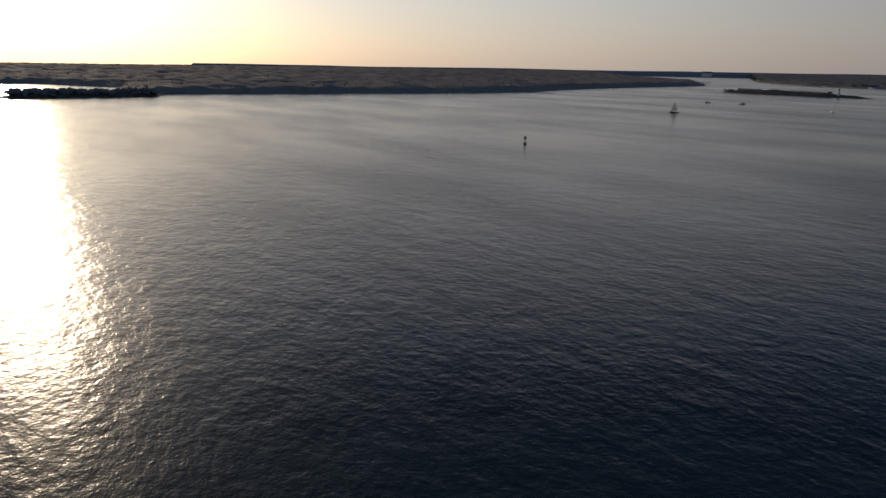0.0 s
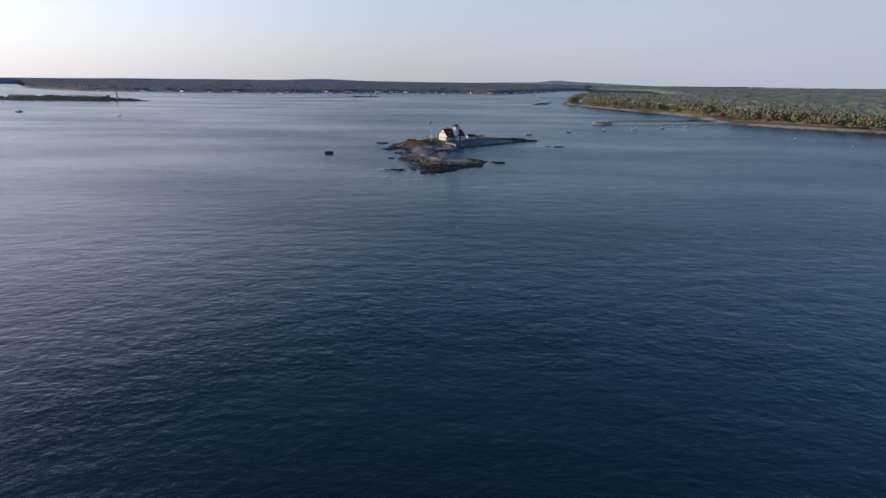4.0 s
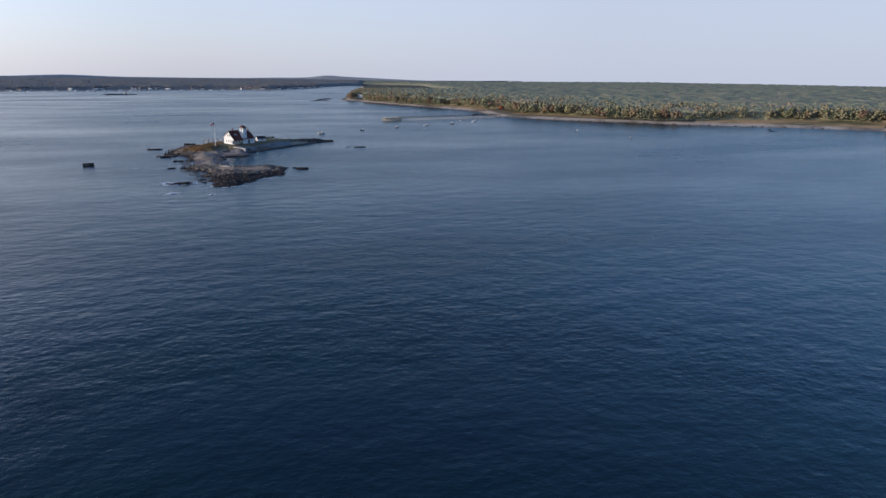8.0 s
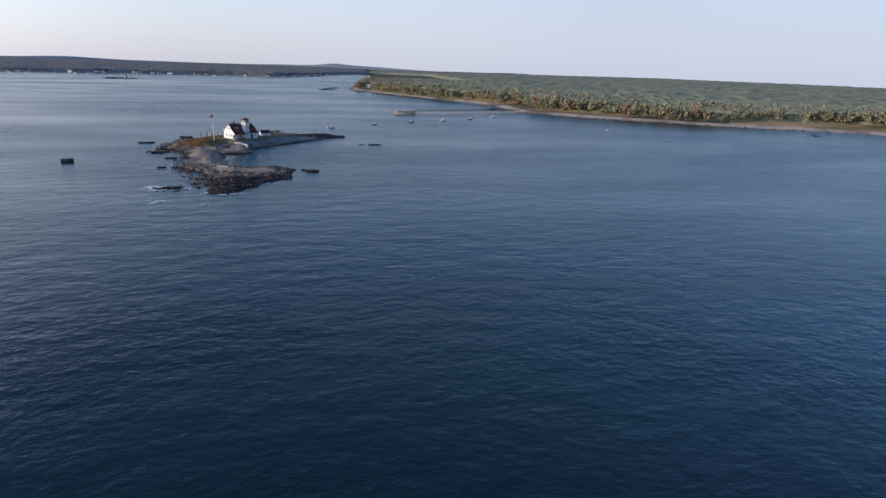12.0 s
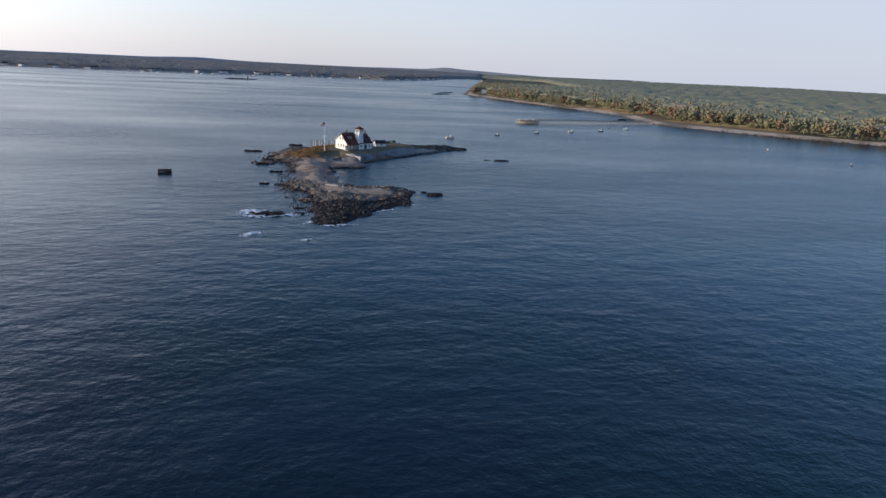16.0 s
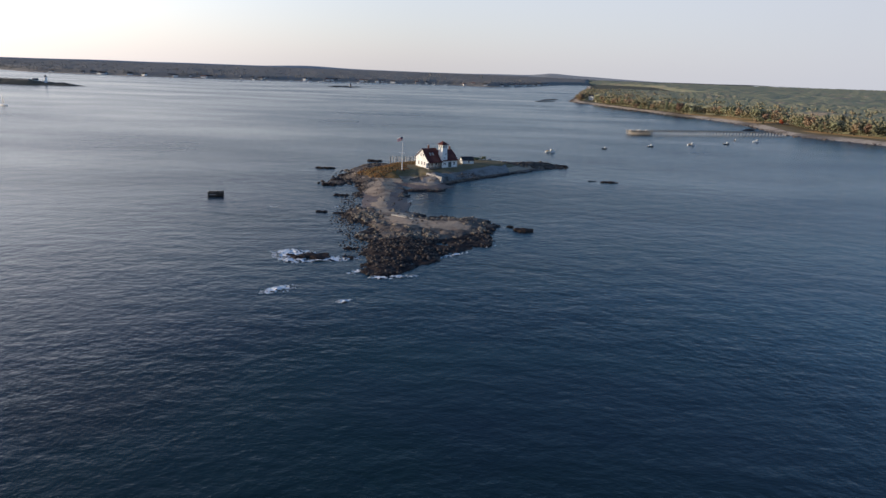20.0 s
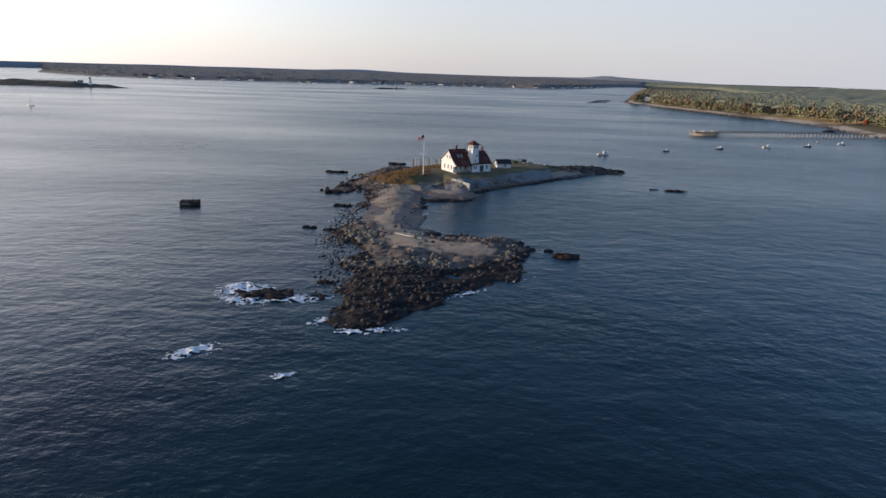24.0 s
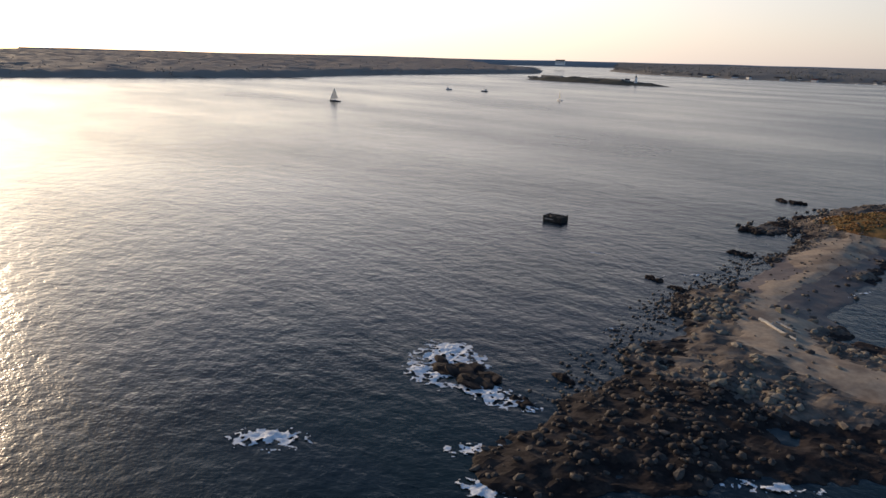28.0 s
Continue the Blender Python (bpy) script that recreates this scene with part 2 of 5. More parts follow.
GRAVEL = surface("grey_gravel", (0.27, 0.25, 0.235), (0.2, 0.185, 0.175), 1.6, 0.95, 0.5, (0.15, 0.14, 0.13), 0.1)
CONCRETE = surface("weathered_concrete", (0.42, 0.40, 0.38), (0.34, 0.325, 0.31), 0.9, 0.9, 0.3, (0.25, 0.24, 0.23), 0.3)
WHITE = surface("white_painted_shingle", (0.80, 0.79, 0.76), (0.73, 0.72, 0.69), 2.2, 0.7, 0.25, (0.66, 0.65, 0.62), 0.2)
TRIM = surface("white_trim_paint", (0.82, 0.81, 0.79), (0.76, 0.75, 0.73), 3, 0.6, 0.1)
REDROOF = surface("red_brown_shingle", (0.115, 0.038, 0.032), (0.075, 0.028, 0.026), 1.6, 0.85, 0.5, (0.15, 0.06, 0.05), 0.25)
DARKROOF = surface("charcoal_shingle", (0.05, 0.05, 0.055), (0.034, 0.034, 0.04), 1.8, 0.9, 0.4)
BRICK = surface("sooty_brick", (0.16, 0.07, 0.055), (0.10, 0.05, 0.042), 4, 0.9, 0.4)
GLASS = surface("dark_window_glass", (0.03, 0.035, 0.04), (0.022, 0.025, 0.03), 1, 0.08, 0)
DOORPAINT = surface("dark_green_paint", (0.03, 0.05, 0.045), (0.022, 0.04, 0.036), 3, 0.5, 0.1)
TIMBER = surface("weathered_timber", (0.20, 0.165, 0.13), (0.12, 0.10, 0.08), 2.5, 0.9, 0.5, (0.08, 0.07, 0.06), 0.3)
DARKTIMBER = surface("tarred_timber", (0.06, 0.05, 0.042), (0.03, 0.027, 0.024), 2.0, 0.9, 0.6, (0.09, 0.075, 0.06), 0.4)
DRIFTWOOD = surface("bleached_driftwood", (0.55, 0.50, 0.43), (0.42, 0.38, 0.33), 3, 0.85, 0.4)
METAL = surface("grey_metal", (0.4, 0.4, 0.41), (0.3, 0.3, 0.31), 4, 0.45, 0.1, metal=0.6)
FLAGRED = surface("red_cloth", (0.5, 0.03, 0.04), (0.42, 0.025, 0.035), 4, 0.9, 0)
FLAGBLUE = surface("blue_cloth", (0.02, 0.03, 0.16), (0.016, 0.025, 0.13), 4, 0.9, 0)
SAIL = surface("white_sailcloth", (0.82, 0.81, 0.78), (0.76, 0.75, 0.72), 0.8, 0.8, 0.05)
HULLWHITE = surface("white_hull", (0.75, 0.75, 0.74), (0.68, 0.68, 0.67), 1.5, 0.35, 0.05)
HULLDARK = surface("dark_hull", (0.03, 0.035, 0.05), (0.025, 0.028, 0.04), 1.5, 0.35, 0.05)
HULLYELLOW = surface("ochre_deck_paint", (0.50, 0.32, 0.06), (0.42, 0.26, 0.05), 2, 0.6, 0.1)
RUSSET = surface("russet_grass", (0.19, 0.092, 0.034), (0.135, 0.07, 0.028), 0.9, 0.95, 0.4, (0.15, 0.11, 0.045), 0.2)
FOAM = surface("sea_foam", (0.86, 0.87, 0.88), (0.66, 0.69, 0.72), 2.4, 0.9, 0.7, (0.6, 0.63, 0.66), 0.4, depth=0.15)
BARK = surface("grey_bark", (0.11, 0.09, 0.07), (0.07, 0.058, 0.046), 3, 0.95, 0.5)
SOIL = surface("woodland_soil", (0.11, 0.10, 0.06), (0.085, 0.08, 0.05), 0.12, 0.95, 0.3, (0.09, 0.075, 0.045))
FARSOIL = surface("far_woodland", (0.085, 0.08, 0.065), (0.07, 0.068, 0.056), 0.05, 0.95, 0.3, (0.09, 0.08, 0.066), depth=2)
# the blue-grey haze of distance is put into the hills' colour
HAZEHILL = surface("far_woods_painted_haze", (0.30, 0.31, 0.32), (0.27, 0.285, 0.30), 0.01, 0.95, 0.0, (0.26, 0.27, 0.28))
SHOREGRAVEL = surface("shore_shingle", (0.48, 0.40, 0.32), (0.36, 0.30, 0.24), 0.25, 0.95, 0.3, (0.17, 0.145, 0.12))
BEACHGRASS = surface("tan_beach_grass", (0.52, 0.34, 0.16), (0.42, 0.26, 0.12), 0.2, 0.95, 0.3, (0.15, 0.125, 0.05))
# autumn tones lightened for haze and the low sun skimming the canopy
HAZEDLEAVES = woodland_toned("mixed_autumn_leaves_hazed", [(0.22, 0.235, 0.14), (0.27, 0.275, 0.16), (0.31, 0.275, 0.18), (0.25, 0.26, 0.155),
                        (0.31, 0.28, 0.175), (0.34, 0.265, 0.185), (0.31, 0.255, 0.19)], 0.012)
# dimmed copy of the canopy tones, to offset sun on the edge clumps
DIMMEDEDGELEAVES = woodland_toned("wood_edge_leaves_dimmed", [(0.12, 0.13, 0.085), (0.165, 0.168, 0.10), (0.215, 0.185, 0.12), (0.15, 0.155, 0.098),
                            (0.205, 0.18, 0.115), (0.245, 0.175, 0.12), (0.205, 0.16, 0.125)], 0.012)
# distance haze is painted into these leaves as paler, greyer tones
HAZEDFARLEAVES = woodland_toned("far_autumn_leaves_hazed", [(0.18, 0.172, 0.158), (0.205, 0.192, 0.17), (0.22, 0.2, 0.178), (0.2, 0.186, 0.168),
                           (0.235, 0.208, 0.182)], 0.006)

# bare brown wood, its colour lightened to stand in for sunward haze
HAZEDWESTLEAVES = woodland_toned("bare_brown_wood_hazed", [(0.25, 0.20, 0.165), (0.31, 0.25, 0.205), (0.28, 0.225, 0.185)], 0.006)


def leafy(name, c1, c2):
    m = surface(name, c1, c2, 0.9, 0.9, 0.5, vary=0.28, depth=0.2, object_space=True)
    m.node_tree.nodes["Principled BSDF"].inputs["Specular IOR Level"].default_value = 0.1
    return m


LEAFGREEN = leafy("olive_leaves", (0.185, 0.185, 0.11), (0.145, 0.148, 0.088))
LEAFDARK = leafy("dark_green_needles", (0.10, 0.118, 0.074), (0.076, 0.092, 0.058))
LEAFBROWN = leafy("russet_leaves", (0.24, 0.17, 0.115), (0.19, 0.135, 0.09))
LEAFYELLOW = leafy("yellow_green_leaves", (0.22, 0.195, 0.105), (0.175, 0.155, 0.085))
LEAFRED = leafy("bright_red_leaves", (0.30, 0.065, 0.04), (0.22, 0.05, 0.032))


# ---- building blocks ----
def mesh_of(name, bm, material):
    me = bpy.data.meshes.new(name)
    bm.to_mesh(me)
    bm.free()
    me.materials.append(material)
    return me


def part(name, bm, material, parent, label=""):
    ob = new(name, mesh_of(name, bm, material))
    ob.parent = parent
    return tagged(ob, label)


def thing(name, x, y, z, turn, label, category, group="", kind=""):
    ob = new(name)
    ob.empty_display_size = 0.5
    ob.matrix_basis = pose(x, y, z, 0, 0, turn)
    return tagged(ob, label, category, group, kind)


def raw(name, verts, faces, material, parent=None, smooth=False):
    me = bpy.data.meshes.new(name)
    me.from_pydata(verts, [], faces)
    for m in material if isinstance(material, (list, tuple)) else [material]:
        me.materials.append(m)
    if smooth:
        me.polygons.foreach_set("use_smooth", [True] * len(me.polygons))
    ob = new(name, me)
    ob.parent = parent
    return ob


def box(bm, x0, y0, z0, x1, y1, z1, turn=None):
    vs = [bm.verts.new((x, y, z)) for z in (z0, z1) for x, y in ((x0, y0), (x1, y0), (x1, y1), (x0, y1))]
    for f in ((3, 2, 1, 0), (4, 5, 6, 7), (0, 1, 5, 4), (1, 2, 6, 5), (2, 3, 7, 6), (3, 0, 4, 7)):
        bm.faces.new([vs[i] for i in f])
    if turn:
        bmesh.ops.transform(bm, matrix=turn, verts=vs)
    return bm


def boxed(*args, bevel=0.0):
    bm = box(bmesh.new(), *args)
    if bevel:
        bmesh.ops.bevel(bm, geom=bm.edges[:], offset=bevel, segments=1, affect="EDGES")
    return bm


def tube(bm, p, q, r0, r1=None, sides=8):
    """A tapered rod from p to q."""
    r1 = r0 if r1 is None else r1
    p, q = Vector(p), Vector(q)
    m = Matrix.Translation((p + q) / 2) @ (q - p).to_track_quat("Z", "Y").to_matrix().to_4x4()
    bmesh.ops.create_cone(bm, cap_ends=True, segments=sides, radius1=r0, radius2=max(r1, 0.001), depth=(q - p).length, matrix=m)
    return bm


def prism(bm, outline, v0, v1):
    """An outline in (x, z), drawn out from y = v0 to v1."""
    a = [bm.verts.new((x, v0, z)) for x, z in outline]
    b = [bm.verts.new((x, v1, z)) for x, z in outline]
    bm.faces.new(a)
    bm.faces.new(b[::-1])
    for i in range(len(a)):
        j = (i + 1) % len(a)
        bm.faces.new((a[j], a[i], b[i], b[j]))
    bmesh.ops.recalc_face_normals(bm, faces=bm.faces[:])
    return bm


def rough_ball(rng, radius, squash=(1, 1, 1), jag=0.25, fine=1):
    bm = bmesh.new()
    bmesh.ops.create_icosphere(bm, subdivisions=fine, radius=radius)
    for v in bm.verts:
        k = 1 + rng.uniform(-jag, jag)
        v.co = Vector((v.co.x * squash[0], v.co.y * squash[1], v.co.z * squash[2])) * k
    return bm


def fast_mesh(name, verts, tris, material):
    """A mesh of triangles from arrays."""
    me = bpy.data.meshes.new(name)
    me.vertices.add(len(verts))
    me.vertices.foreach_set("co", np.asarray(verts, np.float32).ravel())
    me.loops.add(len(tris) * 3)
    me.loops.foreach_set("vertex_index", np.asarray(tris, np.int32).ravel())
    me.polygons.add(len(tris))
    me.polygons.foreach_set("loop_start", np.arange(len(tris), dtype=np.int32) * 3)
    me.materials.append(material)
    me.update(calc_edges=True)
    return me


def lumps(name, spots, rng, material, parent, jag=0.25, kind="stuff", fine=1):
    """Many irregular lumps joined into one mesh; spots: x, y, z, radius in x, y, z."""
    base = bmesh.new()
    bmesh.ops.create_icosphere(base, subdivisions=fine, radius=1)
    bv = np.array([v.co[:] for v in base.verts])
    base.verts.ensure_lookup_table()
    bf = np.array([[v.index for v in f.verts] for f in base.faces])
    base.free()
    spots = np.asarray(spots, float)
    k = len(spots)
    jit = 1 + rng.uniform(-jag, jag, (k, len(bv), 1))
    turn = rng.uniform(0, 6.28, k)
    c, s = np.cos(turn)[:, None], np.sin(turn)[:, None]
    v = bv[None] * jit * spots[:, None, 3:6]
    v = np.stack([v[..., 0] * c - v[..., 1] * s, v[..., 0] * s + v[..., 1] * c, v[..., 2]], -1) + spots[:, None, :3]
    f = (bf[None] + (np.arange(k) * len(bv))[:, None, None]).reshape(-1, 3)
    ob = new(name, fast_mesh(name, v.reshape(-1, 3), f, material))
    ob.parent = parent
    return tagged(ob, kind=kind)


def fbm(x, y, scale, octaves=3, seed=0):
    """Smooth value noise on arrays."""
    out, amp, tot = 0, 1.0, 0
    for o in range(octaves):
        xs, ys = x * scale * 2**o + 17.3 * seed + o * 5.1, y * scale * 2**o - 9.7 * seed + o * 3.7
        xi, yi = np.floor(xs), np.floor(ys)
        fx, fy = xs - xi, ys - yi
        fx, fy = fx * fx * (3 - 2 * fx), fy * fy * (3 - 2 * fy)

        def hsh(i, j):
            t = np.sin(i * 127.1 + j * 311.7 + seed * 74.7) * 43758.5453
            return t - np.floor(t)

        val = (hsh(xi, yi) * (1 - fx) + hsh(xi + 1, yi) * fx) * (1 - fy) + (hsh(xi, yi + 1) * (1 - fx) + hsh(xi + 1, yi + 1) * fx) * fy
        out, tot, amp = out + amp * (val - 0.5) * 2, tot + amp, amp * 0.5
    return out / tot


def seg_dist(x, y, x0, y0, x1, y1):
    dx, dy = x1 - x0, y1 - y0
    t = np.clip(((x - x0) * dx + (y - y0) * dy) / (dx * dx + dy * dy + 1e-9), 0, 1)
    return np.hypot(x - x0 - t * dx, y - y0 - t * dy)


# ---- the water ----
bm = bmesh.new()
bmesh.ops.create_grid(bm, x_segments=24, y_segments=24, size=9000)
water = new("water", mesh_of("water", bm, WATER))
tagged(water, "dark blue rippled harbour water under a low sun", "water", kind="structure")

# ---- the island ----
# spines of the island: x, y to x, y, half width, height, steepness of the flanks
SPINES = [
    (-24.0, -13.0, -10.5, 15.9, 21, 4.3, 2.2), (-8.5, 5.8, 23.3, 29.7, 25, 4.1, 2.2), (23.3, 29.7, 55.9, 43.5, 11, 2.6, 2.2), (-8.4, -6.6, -3.5, -17.4, 11, 3.8, 2.2),
    (-26.8, -31.8, -23.8, -60.1, 10, 1.45, 1.4), (-22.8, -60.0, -21.6, -94.5, 9, 1.0, 1.3), (-21.6, -96.6, -9.9, -113.9, 13.0, 1.6, 1.5), (-9.0, -113.9, 3.8, -111.2, 14.5, 1.5, 1.4),
    (-10.8, -129.3, 2.5, -126.0, 14, 0.8, 1.2),
    (-11.8, -124.3, -10.7, -148.7, 11, 1.15, 1.2), (-10.7, -148.7, -14.5, -164.1, 7, 0.7, 1.2), (-46.0, -28.3, -42.3, -3.5, 5.0, 0.12, 1.3), (-39.5, 5.1, -32.9, 26.7, 7, 1.4, 1.5),
    (-16.2, -26.3, -5.4, -32.1, 9, 1.0, 1.5), (-2.4, -42.6, -12.2, -45.9, 3.2, 0.8, 1.3), (55.9, 43.5, 62.1, 44.5, 4, 1.2, 1.5),
    (-4.0, -147.0, 10.5, -134.5, 5.2, 0.5, 1.3),
]
WALL_A, WALL_B, WALL_C = (-7.3, -17.0), (0.0, -26.6), (60.1, 43.6)


def wall_side(x, y):
    """Metres beyond the sea wall's long face, to the south east."""
    dx, dy = WALL_C[0] - WALL_B[0], WALL_C[1] - WALL_B[1]
    n = math.hypot(dx, dy)
    return ((x - WALL_B[0]) * dy - (y - WALL_B[1]) * dx) / n


def rocky(x, y):
    """0 on sand and turf, 1 on the bare rocks."""
    sandy = np.minimum.reduce([seg_dist(x, y, -24.8, -36.7, -23.6, -82.5) / 7.5, seg_dist(x, y, -22.7, -80.4, -12.9, -108.0) / 5.5, seg_dist(x, y, -14.0, -67.2, -13.9, -93.8) / 5.0, seg_dist(x, y, -12.0, -112.5, 5.0, -116.0) / 4.6,
                              seg_dist(x, y, -20.0, -33.0, -4.4, -34.1) / 8])
    turf = np.minimum(seg_dist(x, y, -24.0, -13.0, -6.5, 14.4) / 17, seg_dist(x, y, -6.5, 8.2, 35.5, 35.9) / 17)
    edge = np.minimum(sandy, turf) + 0.25 * fbm(x, y, 0.12, 3, 4)
    return np.clip((edge - 0.85) / 0.4, 0, 1)


def island_height(x, y):
    wob = 2.0 * fbm(x, y, 0.06, 3, 1) + 1.9 * fbm(x, y, 0.22, 3, 2)
    h = np.full(np.shape(x), -3.0)
    for x0, y0, x1, y1, w, top, steep in SPINES:
        s = 1 - (seg_dist(x, y, x0, y0, x1, y1) + wob) / w
        h = np.maximum(h, np.where(s > 0, top * (1 - (1 - np.clip(s, 0, 1)) ** steep), s * 6))
    r = rocky(x, y)
    h = h + r * np.clip(h + 1.2, 0, 1) * (0.75 * (0.4 - np.abs(fbm(x, y, 0.17, 3, 7))) + 0.42 * fbm(x, y, 0.45, 3, 8)) + 0.06 * fbm(x, y, 0.5, 2, 9)
    d = wall_side(x, y)
    run = math.hypot(WALL_C[0] - WALL_B[0], WALL_C[1] - WALL_B[1])
    along = ((x - WALL_B[0]) * (WALL_C[0] - WALL_B[0]) + (y - WALL_B[1]) * (WALL_C[1] - WALL_B[1])) / run
    nx, ny = WALL_B[1] - WALL_A[1], WALL_A[0] - WALL_B[0]
    k = math.hypot(nx, ny)
    fore = ((x - WALL_A[0]) * nx + (y - WALL_A[1]) * ny) / k
    beside = (-(x - WALL_A[0]) * ny + (y - WALL_A[1]) * nx) / k
    h = np.where((fore > 0) & (fore < 14) & (beside > -9) & (beside < 20), np.minimum(h, 2.75 - 0.1 * fore + 0.1 * np.abs(beside - 6).clip(6, 30) - 0.6), h)
    out = (d > 0) & (along > -1)
    h = np.where((d > -9) & (d <= 0) & (along > 4), np.minimum(h, 1.05 - 0.006 * along - 0.28 * d), h)
    return np.where(out, np.minimum(h, 0.55 - 0.16 * d + 0.5 * fbm(x, y, 0.3, 3, 11)), h)


def tide(x, y):
    """The height up to which the rocks are dark with weed, more on the outer rim of the point."""
    n = fbm(x, y, 0.1, 3, 33)
    return 0.5 + 0.4 * n + 2.2 * np.clip((-127 - y + 0.3 * (x + 12) + 14 * n) / 9, 0, 1)


def island_ground():
    step = 0.62
    gx, gy = np.meshgrid(np.arange(-74, 78, step), np.arange(-176, 66, step))
    jx = gx + 0.25 * step * fbm(gx, gy, 1.1, 1, 21)
    jy = gy + 0.25 * step * fbm(gx, gy, 1.1, 1, 22)
    h = island_height(jx, jy)
    rows, cols = gx.shape
    idx = np.arange(rows * cols).reshape(rows, cols)
    quads = np.stack([idx[:-1, :-1], idx[:-1, 1:], idx[1:, 1:], idx[1:, :-1]], -1).reshape(-1, 4)
    hz = h.ravel()
    quads = quads[hz[quads].max(1) > -0.7]
    cx, cy, ch = jx.ravel()[quads].mean(1), jy.ravel()[quads].mean(1), hz[quads].mean(1)
    r = rocky(cx, cy) + 0.35 * fbm(cx, cy, 0.4, 2, 31)
    n = fbm(cx, cy, 0.1, 3, 33)
    kind = np.where(r > 0.5, 1, 0)
    kind = np.where((kind == 0) & ((ch < 0.75 + 0.3 * n) | (seg_dist(cx, cy, -15.1, -48.8, -15.9, -91.9) + 3 * n < 4.2)), 4, kind)
    kind = np.where((kind == 1) & (ch < tide(cx, cy)), 2, kind)
    kind = np.where((kind == 0) & (cy > -38 + 5 * n) & (ch > 2.2), 3, kind)
    lawn = (seg_dist(cx, cy, -9.4, -6.8, 23.3, 25.4) + 6 * n < 15) & (kind == 3)
    kind = np.where(lawn, 5, kind)
    tail = (cx + 0.5 * cy > 26 + 6 * n) & (kind == 3)
    kind = np.where(tail, np.where(cx > 40 + 8 * n, 1, 6), kind)
    strip = (wall_side(cx, cy) > -9 + 2 * n) & (wall_side(cx, cy) < 0) & (cy > -30) & (cx < 33 + 5 * n)
    kind = np.where(strip, 6, kind)
    used, inv = np.unique(quads, return_inverse=True)
    verts = np.stack([jx.ravel()[used], jy.ravel()[used], hz[used]], 1)
    ob = raw("ground", verts.tolist(), inv.reshape(-1, 4).tolist(), [SAND, ROCK, WEED, GRASS, WETSAND, LAWN, GRAVEL])
    ob.data.polygons.foreach_set("material_index", kind.astype(np.int32))
    ob.data.polygons.foreach_set("use_smooth", np.isin(kind, (0, 3, 4, 5, 6)).tolist())
    return tagged(ob, "small rocky island with a sand neck, dry grass and dark weed at the tide line", "island", kind="structure")


ISLAND = island_ground()


def ground_z(x, y):
    return float(island_height(np.array([float(x)]), np.array([float(y)]))[0])


# ---- the sea wall ----
def sea_wall():
    w = thing("sea_wall", 0, 0, 0, 0, "long weathered concrete sea wall at the island's edge", "wall")
    # straight sections with a battered face
    def section(p, q, top0, top1, thick):
        bm = bmesh.new()
        d = (Vector(q) - Vector(p)).normalized()
        nrm = Vector((d.y, -d.x))
        vs = []
        for c, top in ((p, top0), (q, top1)):
            for off, z in ((0.7, -1.0), (0.0, top), (-thick, top), (-thick, -1.0)):
                vs.append(bm.verts.new((c[0] + nrm.x * off, c[1] + nrm.y * off, z)))
        for f in ((0, 1, 5, 4), (1, 2, 6, 5), (2, 3, 7, 6), (3, 0, 4, 7), (3, 2, 1, 0), (4, 5, 6, 7)):
            bm.faces.new([vs[i] for i in f])
        bmesh.ops.recalc_face_normals(bm, faces=bm.faces[:])
        bmesh.ops.bevel(bm, geom=bm.edges[:], offset=0.06, segments=1, affect="EDGES")
        return bm
    part("return_wall", section(WALL_A, WALL_B, 3.7, 3.35, 0.6), CONCRETE, w)
    n = 12
    for i in range(n):
        a, b = i / n, (i + 1) / n - 0.0012
        p = (WALL_B[0] + (WALL_C[0] - WALL_B[0]) * a, WALL_B[1] + (WALL_C[1] - WALL_B[1]) * a)
        q = (WALL_B[0] + (WALL_C[0] - WALL_B[0]) * b, WALL_B[1] + (WALL_C[1] - WALL_B[1]) * b)
        part("wall_section", section(p, q, 1.1 - 0.45 * a, 1.1 - 0.45 * b, 0.7), ROCK, w)


sea_wall()


# ---- the station house ----
HOUSE_TURN = 38.0
HOUSE = (-6.4, -4.6, 3.75)


def window(parent, x, y, z, w, h, facing):
    """A sash window: pane set back in a white frame. facing: 'front' looks to -y, 'gable' to -x, 'right' to +x."""
    win = new("window")
    win.parent = parent
    win.matrix_basis = pose(x, y, z, 0, 0, {"front": 0, "gable": -90, "right": 90, "back": 180}[facing])
    bm = bmesh.new()
    f = 0.11
    box(bm, -w / 2 - f, -0.07, -f, -w / 2, 0.04, h + f)
    box(bm, w / 2, -0.07, -f, w / 2 + f, 0.04, h + f)
    box(bm, -w / 2, -0.07, h, w / 2, 0.04, h + f)
    box(bm, -w / 2, -0.05, h / 2 - 0.03, w / 2, 0.02, h / 2 + 0.03)
    part("frame", bm, TRIM, win)
    part("sill", boxed(-w / 2 - f, -0.13, -f, w / 2 + f, 0.04, 0), TRIM, win)
    part("pane", boxed(-w / 2, -0.025, 0, w / 2, 0.02, h), GLASS, win)
    return win


